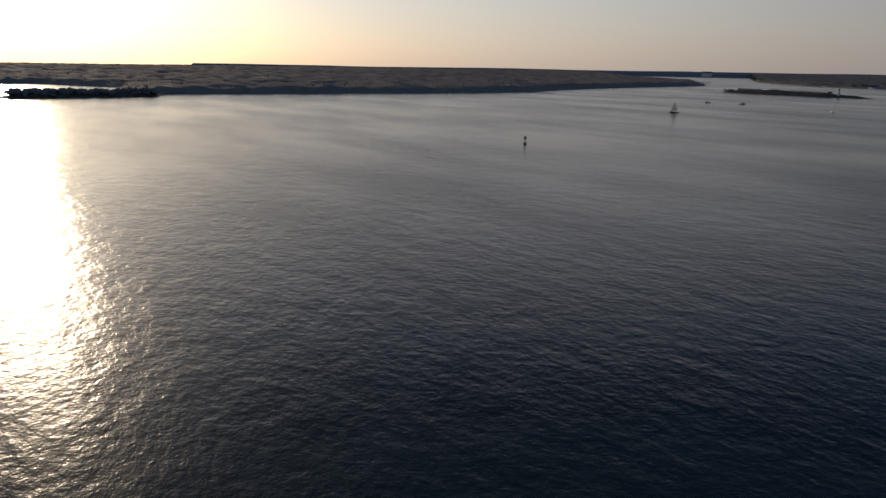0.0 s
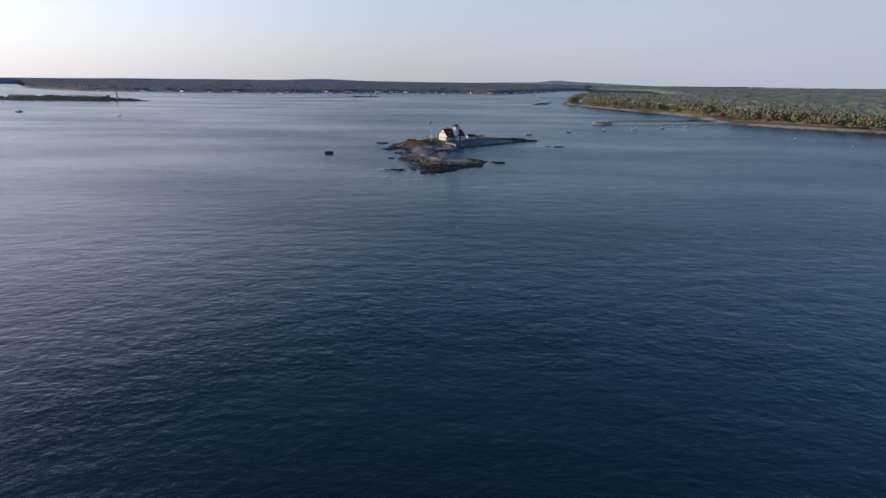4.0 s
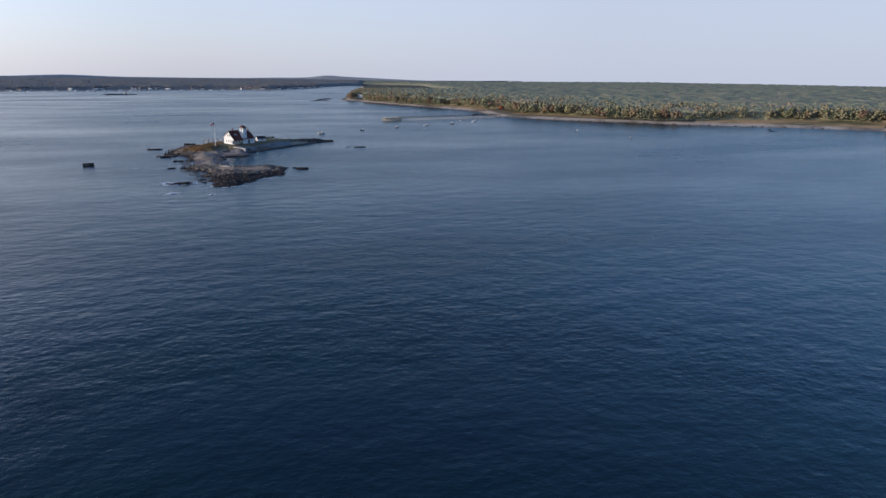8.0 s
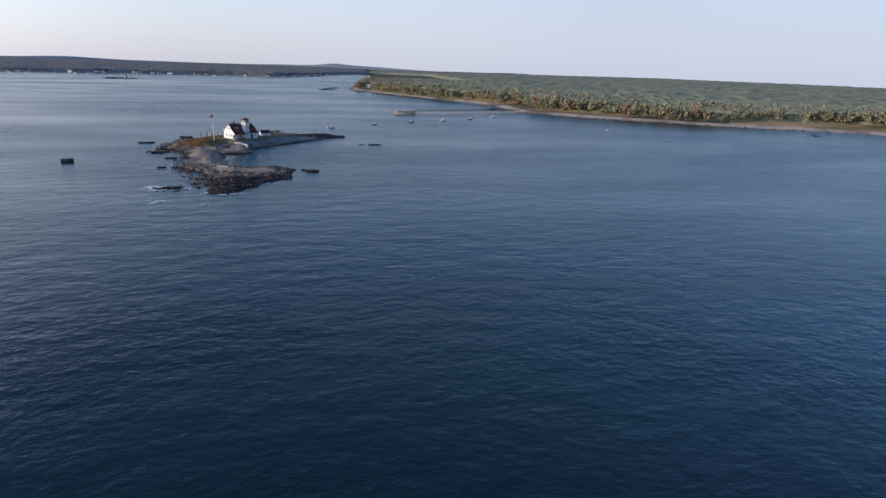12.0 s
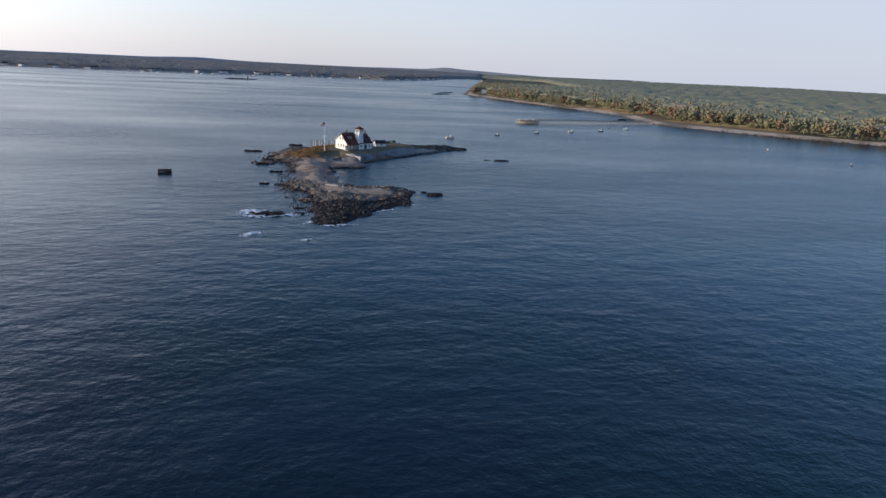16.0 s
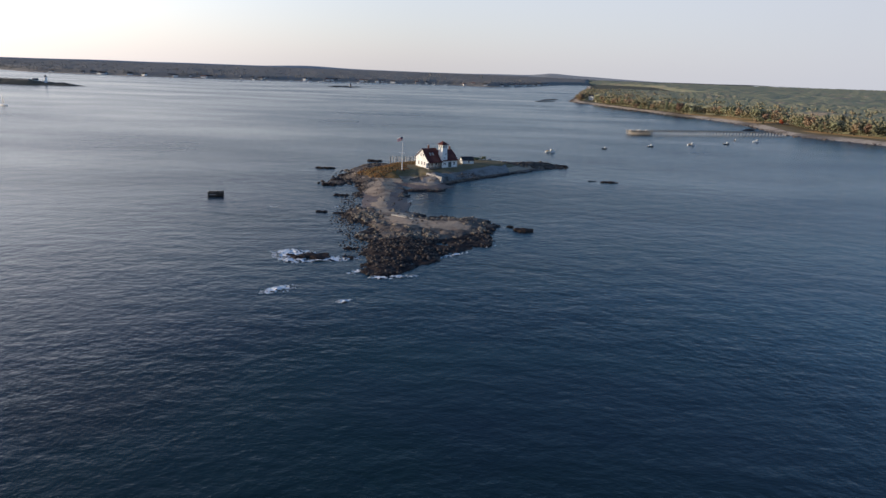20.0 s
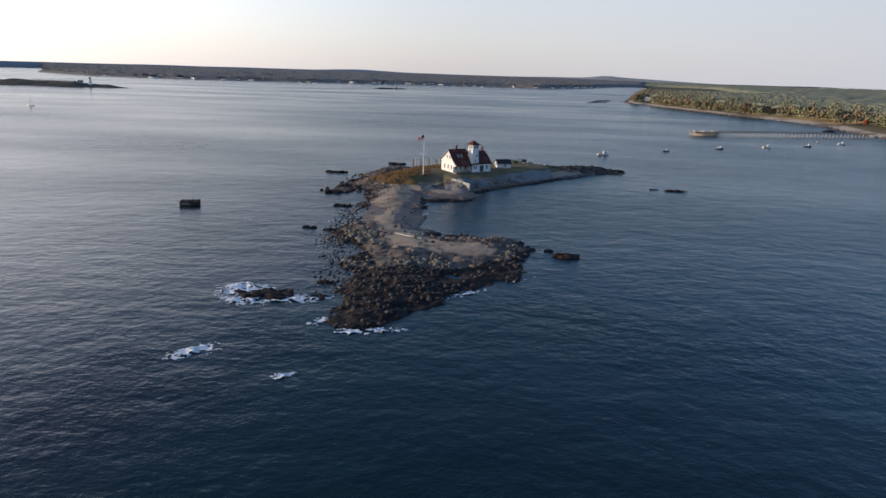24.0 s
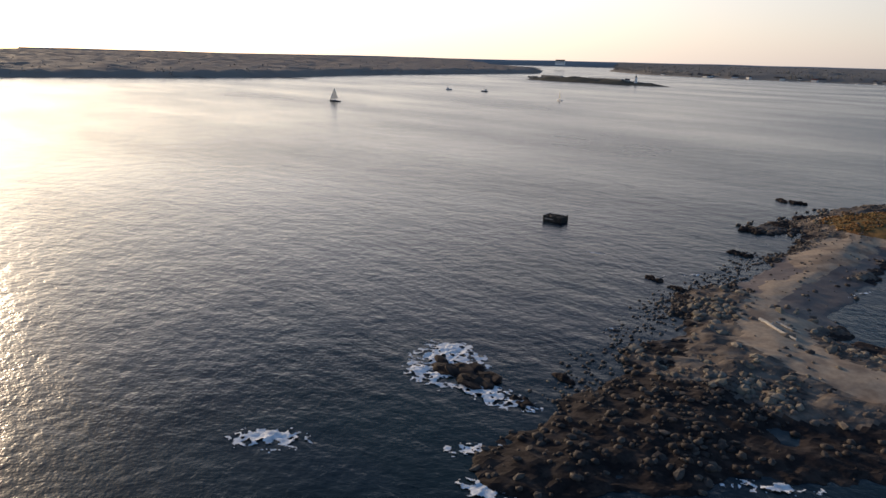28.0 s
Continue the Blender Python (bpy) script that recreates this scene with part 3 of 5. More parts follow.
def station():
    h = thing("station_house", *HOUSE, HOUSE_TURN, "white shingled life-saving station with a red-brown roof and square lookout tower", "house")
    L, D, X0, X1 = 17.6, 10.7, 7.8, 11.2
    part("foundation", boxed(-0.08, -0.08, -1.6, L + 0.08, D + 0.08, 0.25), CONCRETE, h)
    # closed body with a recess for the porch in the front left
    wall = bmesh.new()
    gable = [(2.1, 0.25), (D, 0.25), (D, 5.2), (5.4, 9.0), (2.1, 5.35)]
    m = Matrix(((0, 1, 0, 0), (1, 0, 0, 0), (0, 0, 1, 0), (0, 0, 0, 1)))
    bm = prism(bmesh.new(), gable, 0, X0)
    bmesh.ops.transform(bm, matrix=m, verts=bm.verts[:])
    bmesh.ops.recalc_face_normals(bm, faces=bm.faces[:])
    part("main_wall", bm, WHITE, h)
    wing = [(0, 0.25), (D, 0.25), (D, 4.6), (5.4, 7.9), (2.2, 5.2), (0, 3.65)]
    bm = prism(bmesh.new(), wing, X0 + 0.003, L)
    bmesh.ops.transform(bm, matrix=m, verts=bm.verts[:])
    bmesh.ops.recalc_face_normals(bm, faces=bm.faces[:])
    part("wing_wall", bm, WHITE, h)
    # gable cheek beside the porch
    bm = prism(bmesh.new(), [(0.7, 2.6), (2.1, 2.6), (2.1, 5.3), (0.7, 3.75)], 0, 0.2)
    bmesh.ops.transform(bm, matrix=m, verts=bm.verts[:])
    bmesh.ops.recalc_face_normals(bm, faces=bm.faces[:])
    part("gable_cheek", bm, WHITE, h)

    def roof(name, x0, x1, ridge, low, back):
        prof = [(-0.75, low), (0.6, low + 0.8), (2.2, low + 2.45), (5.4, ridge), (D + 0.6, back)]
        under = [(a, b - 0.22) for a, b in prof[::-1]]
        bm = prism(bmesh.new(), prof + under, x0, x1)
        bmesh.ops.transform(bm, matrix=m, verts=bm.verts[:])
        bmesh.ops.recalc_face_normals(bm, faces=bm.faces[:])
        part(name, bm, REDROOF, h)
    roof("main_roof", -0.5, X0 + 0.4, 9.35, 3.1, 4.95)
    roof("wing_roof", X0 + 0.41, L + 0.45, 8.25, 3.55, 4.4)
    for x in (-0.52, L + 0.4):
        bm = bmesh.new()
        top, back, low = (9.35, 4.95, 5.5) if x < 0 else (8.25, 4.4, 5.95)
        tube(bm, (x + 0.03, 5.4, top - 0.24), (x + 0.03, D + 0.55, back - 0.14), 0.11, sides=4)
        tube(bm, (x + 0.03, 5.4, top - 0.24), (x + 0.03, 2.2, low - 0.2), 0.11, sides=4)
        tube(bm, (x + 0.03, 2.2, low - 0.2), (x + 0.03, -0.7, low - 2.6), 0.11, sides=4)
        part("bargeboard", bm, TRIM, h)
    # porch
    part("porch_deck", boxed(0, -0.45, -0.9, X0 - 0.05, 2.09, 0.2), TIMBER, h)
    for i in range(5):
        x = 0.15 + i * 1.82
        part("porch_post", boxed(x - 0.09, -0.35, 0.2, x + 0.09, -0.17, 3.05, bevel=0.02), TIMBER, h)
    bm = bmesh.new()
    box(bm, 0.1, -0.3, 1.05, X0 - 0.1, -0.22, 1.13)
    box(bm, 0.1, -0.3, 0.4, X0 - 0.1, -0.22, 0.46)
    for i in range(36):
        x = 0.3 + i * 0.2
        box(bm, x, -0.28, 0.46, x + 0.04, -0.24, 1.05)
    part("porch_railing", bm, TIMBER, h)
    for i in range(4):
        part("porch_step", boxed(2.6, -0.8 - 0.3 * i, -1.2, 4.2, -0.5 - 0.3 * i + 0.04, 0.02 - 0.18 * i), TIMBER, h)
    # tower, slightly tapered
    bm = bmesh.new()
    vs = []
    for z, k in ((0.25, 0.0), (11.4, 0.32)):
        vs.append([bm.verts.new(c) for c in ((X0 + k, -0.35 + k, z), (X1 - k, -0.35 + k, z), (X1 - k, 3.45 - k, z), (X0 + k, 3.45 - k, z))])
    for i in range(4):
        j = (i + 1) % 4
        bm.faces.new((vs[0][i], vs[0][j], vs[1][j], vs[1][i]))
    bm.faces.new(vs[1])
    bm.faces.new(vs[0][::-1])
    bmesh.ops.recalc_face_normals(bm, faces=bm.faces[:])
    tower = part("tower", bm, WHITE, h)
    cx, cy = (X0 + X1) / 2, 1.55
    part("belt_course", boxed(X0 + 0.18, -0.2, 9.4, X1 - 0.18, 3.3, 9.6), TRIM, h)
    bm = bmesh.new()
    ring = []
    for z, r in ((11.25, 2.2), (11.42, 2.15), (11.85, 1.4), (13.0, 0.08)):
        ring.append([bm.verts.new((cx + sx * r, cy + sy * r, z)) for sx, sy in ((-1, -1), (1, -1), (1, 1), (-1, 1))])
    for a, b in zip(ring, ring[1:]):
        for i in range(4):
            bm.faces.new((a[i], a[(i + 1) % 4], b[(i + 1) % 4], b[i]))
    bm.faces.new(ring[0][::-1])
    bm.faces.new(ring[-1])
    part("tower_roof", bm, REDROOF, h)
    bm = tube(bmesh.new(), (cx, cy, 12.9), (cx, cy, 13.6), 0.07, 0.02)
    part("finial", bm, METAL, h)
    for k in (-1, 1):
        window(h, cx + k * 0.75, -0.12, 9.9, 0.85, 1.05, "front")
        window(h, X0 + 0.24, cy + k * 0.75, 9.9, 0.85, 1.05, "gable")
        window(h, X1 - 0.24, cy + k * 0.75, 9.9, 0.85, 1.05, "right")
    window(h, cx + 0.6, -0.22, 6.4, 0.6, 0.8, "front")
    window(h, cx - 0.1, -0.26, 4.5, 0.55, 0.75, "front")
    for k in (-0.5, 0.3):
        window(h, cx + k, -0.31, 1.5, 0.55, 1.0, "front")
    # gable windows: two above, three below
    for y in (4.5, 6.5):
        window(h, -0.01, y, 5.6, 0.75, 1.25, "gable")
    for y in (3.4, 5.7, 8.2):
        window(h, -0.01, y, 1.5, 0.8, 1.55, "gable")
    for x in (1.4, 3.6, 6.2):
        window(h, x, 2.09, 1.3, 0.8, 1.4, "front")
    # boat room door and the wing's windows
    d = part("boat_room_door", boxed(12.0, -0.06, 0.0, 13.9, 0.05, 2.75, bevel=0.02), DOORPAINT, h, "dark green double door")
    part("door_frame", boxed(11.85, -0.04, 2.75, 14.05, 0.05, 2.93), TRIM, h)
    part("door_handle", boxed(12.9, -0.12, 1.15, 13.0, -0.06, 1.35), METAL, d)
    window(h, 15.6, -0.01, 1.2, 0.8, 1.45, "front")
    for y in (2.4, 6.4):
        window(h, L + 0.01, y, 1.2, 0.8, 1.4, "right")
    # chimneys
    for x, z in ((3.6, 8.9), (16.8, 7.9)):
        c = part("chimney", boxed(x - 0.35, 5.1, z - 0.6, x + 0.35, 5.8, z + 1.9, bevel=0.03), BRICK, h)
        part("chimney_cap", boxed(x - 0.43, 5.02, z + 1.9, x + 0.43, 5.88, z + 2.05), CONCRETE, c)
    # two small roof dormers with white cheeks
    for x in (2.6, 4.2):
        bm = bmesh.new()
        vs = [bm.verts.new(c) for c in ((x, 2.6, 5.9), (x + 0.7, 2.6, 5.9), (x + 0.7, 2.6, 6.75), (x, 2.6, 6.75), (x, 3.7, 7.35), (x + 0.7, 3.7, 7.35))]
        for f in ((0, 1, 2, 3), (3, 2, 5, 4), (0, 3, 4), (1, 5, 2)):
            bm.faces.new([vs[i] for i in f])
        part("roof_dormer", bm, CONCRETE, h)


station()


def shed():
    s = thing("shed", *SHED, 14, "small white shed with a charcoal shingle roof", "shed")
    L, D = 6.2, 4.3
    part("foundation", boxed(-0.05, -0.05, -1.2, L + 0.05, D + 0.05, 0.1), CONCRETE, s)
    m = Matrix(((0, 1, 0, 0), (1, 0, 0, 0), (0, 0, 1, 0), (0, 0, 0, 1)))
    bm = prism(bmesh.new(), [(0, 0.1), (D, 0.1), (D, 2.35), (D / 2, 3.75), (0, 2.35)], 0, L)
    bmesh.ops.transform(bm, matrix=m, verts=bm.verts[:])
    bmesh.ops.recalc_face_normals(bm, faces=bm.faces[:])
    part("wall", bm, WHITE, s)
    prof = [(-0.35, 2.2), (D / 2, 3.9), (D + 0.35, 2.2)]
    bm = prism(bmesh.new(), prof + [(a, b - 0.16) for a, b in prof[::-1]], -0.3, L + 0.3)
    bmesh.ops.transform(bm, matrix=m, verts=bm.verts[:])
    bmesh.ops.recalc_face_normals(bm, faces=bm.faces[:])
    part("roof", bm, DARKROOF, s)
    window(s, 3.6, -0.01, 1.0, 0.8, 0.8, "front")
    window(s, -0.01, 1.2, 1.1, 0.7, 0.8, "gable")
    d = part("door", boxed(-0.05, 2.3, 0.1, 0.04, 3.2, 2.1), DOORPAINT, s, "dark painted door")
    part("door_handle", boxed(-0.1, 2.4, 1.0, -0.05, 2.46, 1.12), METAL, d)


SHED = (10.3, 16.6, 3.6)
shed()


def flagpole():
    f = thing("flagpole", -18.8, -13.6, ground_z(-18.8, -13.6) - 0.1, 0, "tall white flagpole with a waving flag on dry grass", "flagpole")
    part("base", tube(bmesh.new(), (0, 0, -0.4), (0, 0, 0.5), 0.35, 0.3, 10), CONCRETE, f)
    part("mast", tube(bmesh.new(), (0, 0, 0.4), (0, 0, 8.6), 0.19, 0.14), TRIM, f)
    part("topmast", tube(bmesh.new(), (0.12, 0, 7.4), (0.12, 0, 15.9), 0.1, 0.06), TRIM, f)
    part("yard", tube(bmesh.new(), (-1.5, 0, 8.3), (1.3, 0, 8.3), 0.06, 0.05), TRIM, f)
    part("truck", tube(bmesh.new(), (0.12, 0, 15.9), (0.12, 0, 16.15), 0.12, 0.06), METAL, f)

    def cloth(u0, u1, w0, w1, thick=0.02):
        bm = bmesh.new()
        nu, nw = 10, 4
        grid = []
        for i in range(nu + 1):
            u = u0 + (u1 - u0) * i / nu
            col = []
            for j in range(nw + 1):
                w = w0 + (w1 - w0) * j / nw
                col.append(bm.verts.new((0.12 - 0.95 * u, 0.25 * math.sin(u * 3.2 + w), 14.2 + w - 0.35 * u)))
            grid.append(col)
        for i in range(nu):
            for j in range(nw):
                bm.faces.new((grid[i][j], grid[i + 1][j], grid[i + 1][j + 1], grid[i][j + 1]))
        bmesh.ops.solidify(bm, geom=bm.faces[:], thickness=thick)
        return bm
    flag = part("flag", cloth(0.08, 1.1, 0.75, 1.6), FLAGBLUE, f, "striped red and white flag with a blue canton")
    for k in range(6):
        u0 = 1.12 if k > 2 else 0.08
        w = 0.25 * k
        part("stripe", cloth(u0, 2.7, w, w + 0.24), FLAGRED if k % 2 == 0 else SAIL, flag)


flagpole()


# ---- pilings, crib, driftwood ----
def piling_rows():
    rng = random.Random(5)
    for i in range(12):
        k = i / 11
        x, y = -27.0 + 12.5 * k, 22.5 + 5.0 * k
        z = ground_z(x, y)
        p = thing("piling", x, y, z, rng.uniform(0, 90), "tall weathered timber piling of an old landing", "piling", "row of pilings")
        h = 3.4 - 0.9 * k + rng.uniform(-0.35, 0.35)
        lean = rng.uniform(-0.15, 0.15)
        part("post", tube(bmesh.new(), (0, 0, -1.0), (lean, 0, h), 0.24, 0.2, 9), DRIFTWOOD if i % 3 else TIMBER, p)
        part("cap", tube(bmesh.new(), (lean, 0, h - 0.05), (lean, 0, h + 0.1), 0.22, 0.12, 9), DARKTIMBER, p)


piling_rows()


def timber_crib():
    c = thing("timber_crib", -88.0, -70.8, 0, 12, "dark square timber crib standing alone in the water", "crib")
    L, D = 8.0, 5.6
    for i in range(8):
        z = -0.5 + i * 0.43
        for y in (-D / 2, D / 2):
            part("beam", boxed(-L / 2 - 0.3, y - 0.17, z, L / 2 + 0.3, y + 0.17, z + 0.36, bevel=0.04), DARKTIMBER, c)
        for x in (-L / 2, 0, L / 2):
            part("cross_beam", boxed(x - 0.16, -D / 2 - 0.3, z + 0.2, x + 0.16, D / 2 + 0.3, z + 0.52, bevel=0.04), DARKTIMBER, c)
    rng = np.random.default_rng(3)
    spots = [(rng.uniform(-3.6, 3.6), rng.uniform(-2.4, 2.4), rng.uniform(1.2, 2.5), *rng.uniform(0.35, 0.8, 3)) for _ in range(70)]
    lumps("rubble_fill", spots, rng, ROCK, c)
    for x, y, h in ((-3.9, -2.7, 3.3), (3.9, -2.7, 3.2), (3.9, 2.7, 3.6), (-3.9, 2.7, 3.0), (1.2, 0.2, 4.0)):
        part("corner_post", tube(bmesh.new(), (x, y, -1), (x, y, h), 0.25, 0.22), DARKTIMBER, c)
    c.scale = (0.66, 0.66, 0.47)
    part("plank", boxed(-3.4, -3.06, 1.2, 0.4, -2.98, 1.7), DRIFTWOOD, c, "pale bleached plank")


timber_crib()


def driftwood(x0, y0, x1, y1, r):
    z0, z1 = ground_z(x0, y0) + r * 0.7, ground_z(x1, y1) + r * 0.7
    n = Vector((x1 - x0, y1 - y0, z1 - z0))
    d = thing("driftwood_log", x0, y0, z0, 0, "long bleached driftwood log lying on the sand", "log")
    bm = bmesh.new()
    last = Vector((0, 0, 0))
    for i in range(1, 7):
        q = n * (i / 6) + Vector((0.12 * math.sin(i * 2.1), 0.15 * math.sin(i * 1.3), 0))
        tube(bm, last, q, r * (1.1 - 0.08 * i), r * (1.02 - 0.08 * i), 8)
        last = q
    part("trunk", bm, DRIFTWOOD, d)
    part("stub", tube(bmesh.new(), n * 0.3, n * 0.3 + Vector((0.3, 0.5, 0.5)), r * 0.5, r * 0.2), DRIFTWOOD, d)


driftwood(-17.0, -104.9, -9.6, -108.8, 0.32)
driftwood(-14.8, -103.7, -10.6, -104.6, 0.2)


# ---- rocks ----
def reef(x, y, rx, ry, h, label, seed, material=WEED, count=16):
    """A ledge of several joined boulders breaking the water."""
    rng = np.random.default_rng(seed)
    ob = thing("rock_ledge", x, y, 0, 0, label, "rock")
    for i in range(count):
        a, k = rng.uniform(0, 6.28), math.sqrt(rng.uniform(0, 1)) * 0.8
        s = rng.uniform(0.28, 0.5) * min(rx, ry)
        bm = rough_ball(random.Random(seed * 50 + i), 1.0, (s * rng.uniform(1.0, 1.9), s, min(h * rng.uniform(0.6, 1.1), s * 1.2)), 0.2, 2)
        bmesh.ops.transform(bm, matrix=pose(math.cos(a) * k * rx, math.sin(a) * k * ry, h * (0.15 - 0.25 * k), rng.uniform(-15, 15), rng.uniform(-15, 15), rng.uniform(-25, 25)), verts=bm.verts[:])
        part("boulder", bm, material, ob)
    return ob


DARK = "dark weed-covered rock ledge breaking the water"
reef(-35.5, -154.2, 6.2, 3.2, 0.6, "dark rock ledge awash in white surf", 1)
reef(27.4, -114.6, 3.0, 2.2, 0.8, DARK, 2, count=22)
reef(23.1, -109.7, 1.2, 0.9, 0.6, DARK, 14, count=6)
reef(80.7, -3.8, 5.4, 2.0, 0.6, DARK, 3)
reef(73.4, -1.6, 2.6, 1.0, 0.35, DARK, 17, count=8)
reef(-42.6, -95.0, 2.4, 1.0, 0.7, DARK, 4)
reef(-59.5, 12.0, 6.0, 1.6, 0.9, DARK, 5)
reef(-37.3, 45.4, 4.8, 2.4, 0.8, DARK, 6)
reef(66.3, 46.2, 3.8, 2.4, 1.3, DARK, 7)
reef(-36.6, -96.9, 2.2, 0.9, 0.5, DARK, 8)
reef(-40.5, -62.0, 3.4, 1.2, 0.7, DARK, 9)
reef(-48.7, -37.8, 4.0, 1.8, 0.9, DARK, 10)
reef(-45.5, -25.2, 4.2, 2.0, 1.0, DARK, 15)
reef(-46.6, -10.2, 3.6, 1.8, 0.9, DARK, 16)
reef(-25.1, -154.6, 1.6, 1.2, 0.6, DARK, 12, count=7)
reef(518, 66, 5.0, 1.6, 0.6, "dark half-tide ledge off the beach", 21, count=9)
reef(508, 50, 6.0, 1.8, 0.6, "dark half-tide ledge off the beach", 22, count=11)
reef(-25.6, -144.5, 1.8, 1.2, 0.6, DARK, 13, count=7)


def boulders():
    """Loose stones on the rocky ground: the nearest ones singly, the small ones as one heap."""
    rng = np.random.default_rng(11)
    proto = []
    for i in range(10):
        bm = rough_ball(random.Random(70 + i), 1.0, (1.0, 0.75, 0.6), 0.22, 1)
        proto.append((mesh_of("stone", bm.copy(), STONES), mesh_of("stone", bm, TIDESTONES)))
    n = 110000
    x, y = rng.uniform(-58, 64, n), rng.uniform(-170, 40, n)
    h = island_height(x, y)
    patchy = fbm(x, y, 0.11, 2, 15) + np.where(x < -24, 0.35, 0.0) + 0.15
    keep = (h > -0.25) & (rng.uniform(0, 1, n) < rocky(x, y) * np.clip(patchy * 2.4 - 0.2, 0.05, 1) * np.where(y < -130, 0.3, 0.62) + 0.02)
    keep &= ~((wall_side(x, y) < 0) & (y > -28) & (x > -25) & (x < 30) & (h > 2.2))
    x, y, h = x[keep], y[keep], h[keep]
    wet = h < tide(x, y) + rng.uniform(-0.2, 0.2, len(x))
    near = np.flatnonzero((x > -40) & (x < 24) & (y < -88))[:1200:4]
    for made, i in enumerate(near):
        s = rng.uniform(0.35, 0.8) if wet[i] else rng.uniform(0.45, 1.15)
        ob = new("stone", proto[made % 10][1 if wet[i] else 0])
        ob.parent = ISLAND
        ob.matrix_basis = pose(x[i], y[i], h[i] + 0.05 * s, rng.uniform(-20, 20), rng.uniform(-20, 20), rng.uniform(0, 360)) @ Matrix.Diagonal((s * rng.uniform(0.8, 1.4), s, s * rng.uniform(0.6, 1.0), 1))
    rest = np.setdiff1d(np.arange(len(x)), near)[:15000]
    s = (0.12 + 0.5 * rng.uniform(0, 1, len(rest)) ** 2.2) * np.where(y[rest] < -60, 1, 0.75)
    heap = np.stack([x[rest], y[rest], h[rest] + 0.03, s * rng.uniform(0.9, 1.5, len(rest)), s, s * rng.uniform(0.5, 0.9, len(rest))], 1)
    # stray stones in the shallows west of the neck and of the point
    m = 480
    k, v = rng.uniform(0, 1, m), rng.normal(0, 2.3, m)
    s = rng.uniform(0.12, 0.42, m)
    stray = np.stack([np.interp(k, [0, 0.35, 0.7, 1], [-36, -34, -31, -22]) + v, np.interp(k, [0, 0.35, 0.7, 1], [-55, -92, -115, -152]) + rng.normal(0, 2, m), 0.02 + 0 * s, s * 1.3, s, s * 0.6], 1)
    m = 420
    k, s = rng.uniform(0, 1, m), rng.uniform(0.2, 0.75, m)
    ledge = np.stack([-46 + 4 * k + rng.normal(0, 3.2, m), -36 + 44 * k + rng.normal(0, 2, m), 0.15 + 0 * s, s * 1.5, s, s * 0.7], 1)
    # the bouldery eastern tail
    m = 900
    k, s = rng.uniform(0, 1, m), 0.2 + 0.75 * rng.uniform(0, 1, m) ** 2
    tx, ty = 36 + 30 * k + rng.normal(0, 3.0, m), 34 + 12 * k + rng.normal(0, 3.0, m)
    tail = np.stack([tx, ty, np.maximum(island_height(tx, ty), -0.1) + 0.1, s * 1.3, s, s * 0.75], 1)
    stray = np.concatenate([stray, ledge, tail])
    small, smallweed = np.concatenate([heap[~wet[rest]], stray[::2]]), np.concatenate([heap[wet[rest]], stray[1::2]])
    tagged(lumps("loose_stones", small, rng, STONES, ISLAND), "loose pale grey-brown stones")
    tagged(lumps("tide_stones", smallweed, rng, TIDESTONES, ISLAND), "dark weed-covered stones")


boulders()


def turf_clumps():
    rng = np.random.default_rng(14)
    x, y = rng.uniform(-46, 30, 9000), rng.uniform(-32, 42, 9000)
    h = island_height(x, y)
    k = (h > 2.2) & (seg_dist(x, y, -35.5, -18.7, -24.1, 7.5) + 5 * fbm(x, y, 0.15, 2, 5) < 11) & (wall_side(x, y) < -7) & (np.hypot(x + 2, y + 2) > 12)
    x, y, h = x[k][:2600], y[k][:2600], h[k][:2600]
    s = rng.uniform(0.16, 0.42, len(x))
    spots = np.stack([x, y, h, s * 1.2, s, s * rng.uniform(0.5, 1.1, len(x))], 1)
    tagged(lumps("dry_grass_tufts", spots, rng, RUSSET, None, 0.45), "russet and straw-coloured grass tufts on the mound", "grass")


turf_clumps()


def bush(x, y, r, h, label, material, seed):
    rng = random.Random(seed)
    b = thing("bush", x, y, ground_z(x, y), 0, label, "bush")
    part("stem", tube(bmesh.new(), (0, 0, -0.2), (0, 0, h * 0.6), 0.08, 0.04, 6), BARK, b)
    bm = bmesh.new()
    for _ in range(40):
        a, k = rng.uniform(0, 6.28), math.sqrt(rng.random()) * r
        bb = rough_ball(rng, rng.uniform(0.25, 0.5), (1, 1, 0.8), 0.35)
        bmesh.ops.transform(bb, matrix=Matrix.Translation((math.cos(a) * k, math.sin(a) * k, rng.uniform(0.2, h))), verts=bb.verts[:])
        me = bpy.data.meshes.new("clump")
        bb.to_mesh(me)
        bb.free()
        bm.from_mesh(me)
        bpy.data.meshes.remove(me)
    part("foliage", bm, material, b)


bush(21.8, 37.9, 2.2, 1.7, "dark green bush behind the shed", LEAFDARK, 1)
bush(18.3, 34.1, 1.4, 1.3, "dark green bush behind the shed", LEAFDARK, 2)
bush(-35.6, -8.6, 1.8, 1.2, "russet shrub at the edge of the dry grass", LEAFBROWN, 3)


def pale_boulder(x, y, s, seed):
    b = thing("pale_boulder", x, y, ground_z(x, y) + 0.2 * s, 20, "large pale boulder on the gravel", "boulder")
    part("stone", rough_ball(random.Random(seed), s, (1.4, 0.9, 0.55), 0.15, 2), CONCRETE, b)


pale_boulder(25.8, 39.1, 1.0, 3)
pale_boulder(32.9, 33.9, 1.0, 4)
pale_boulder(-33.3, 10.2, 0.9, 5)


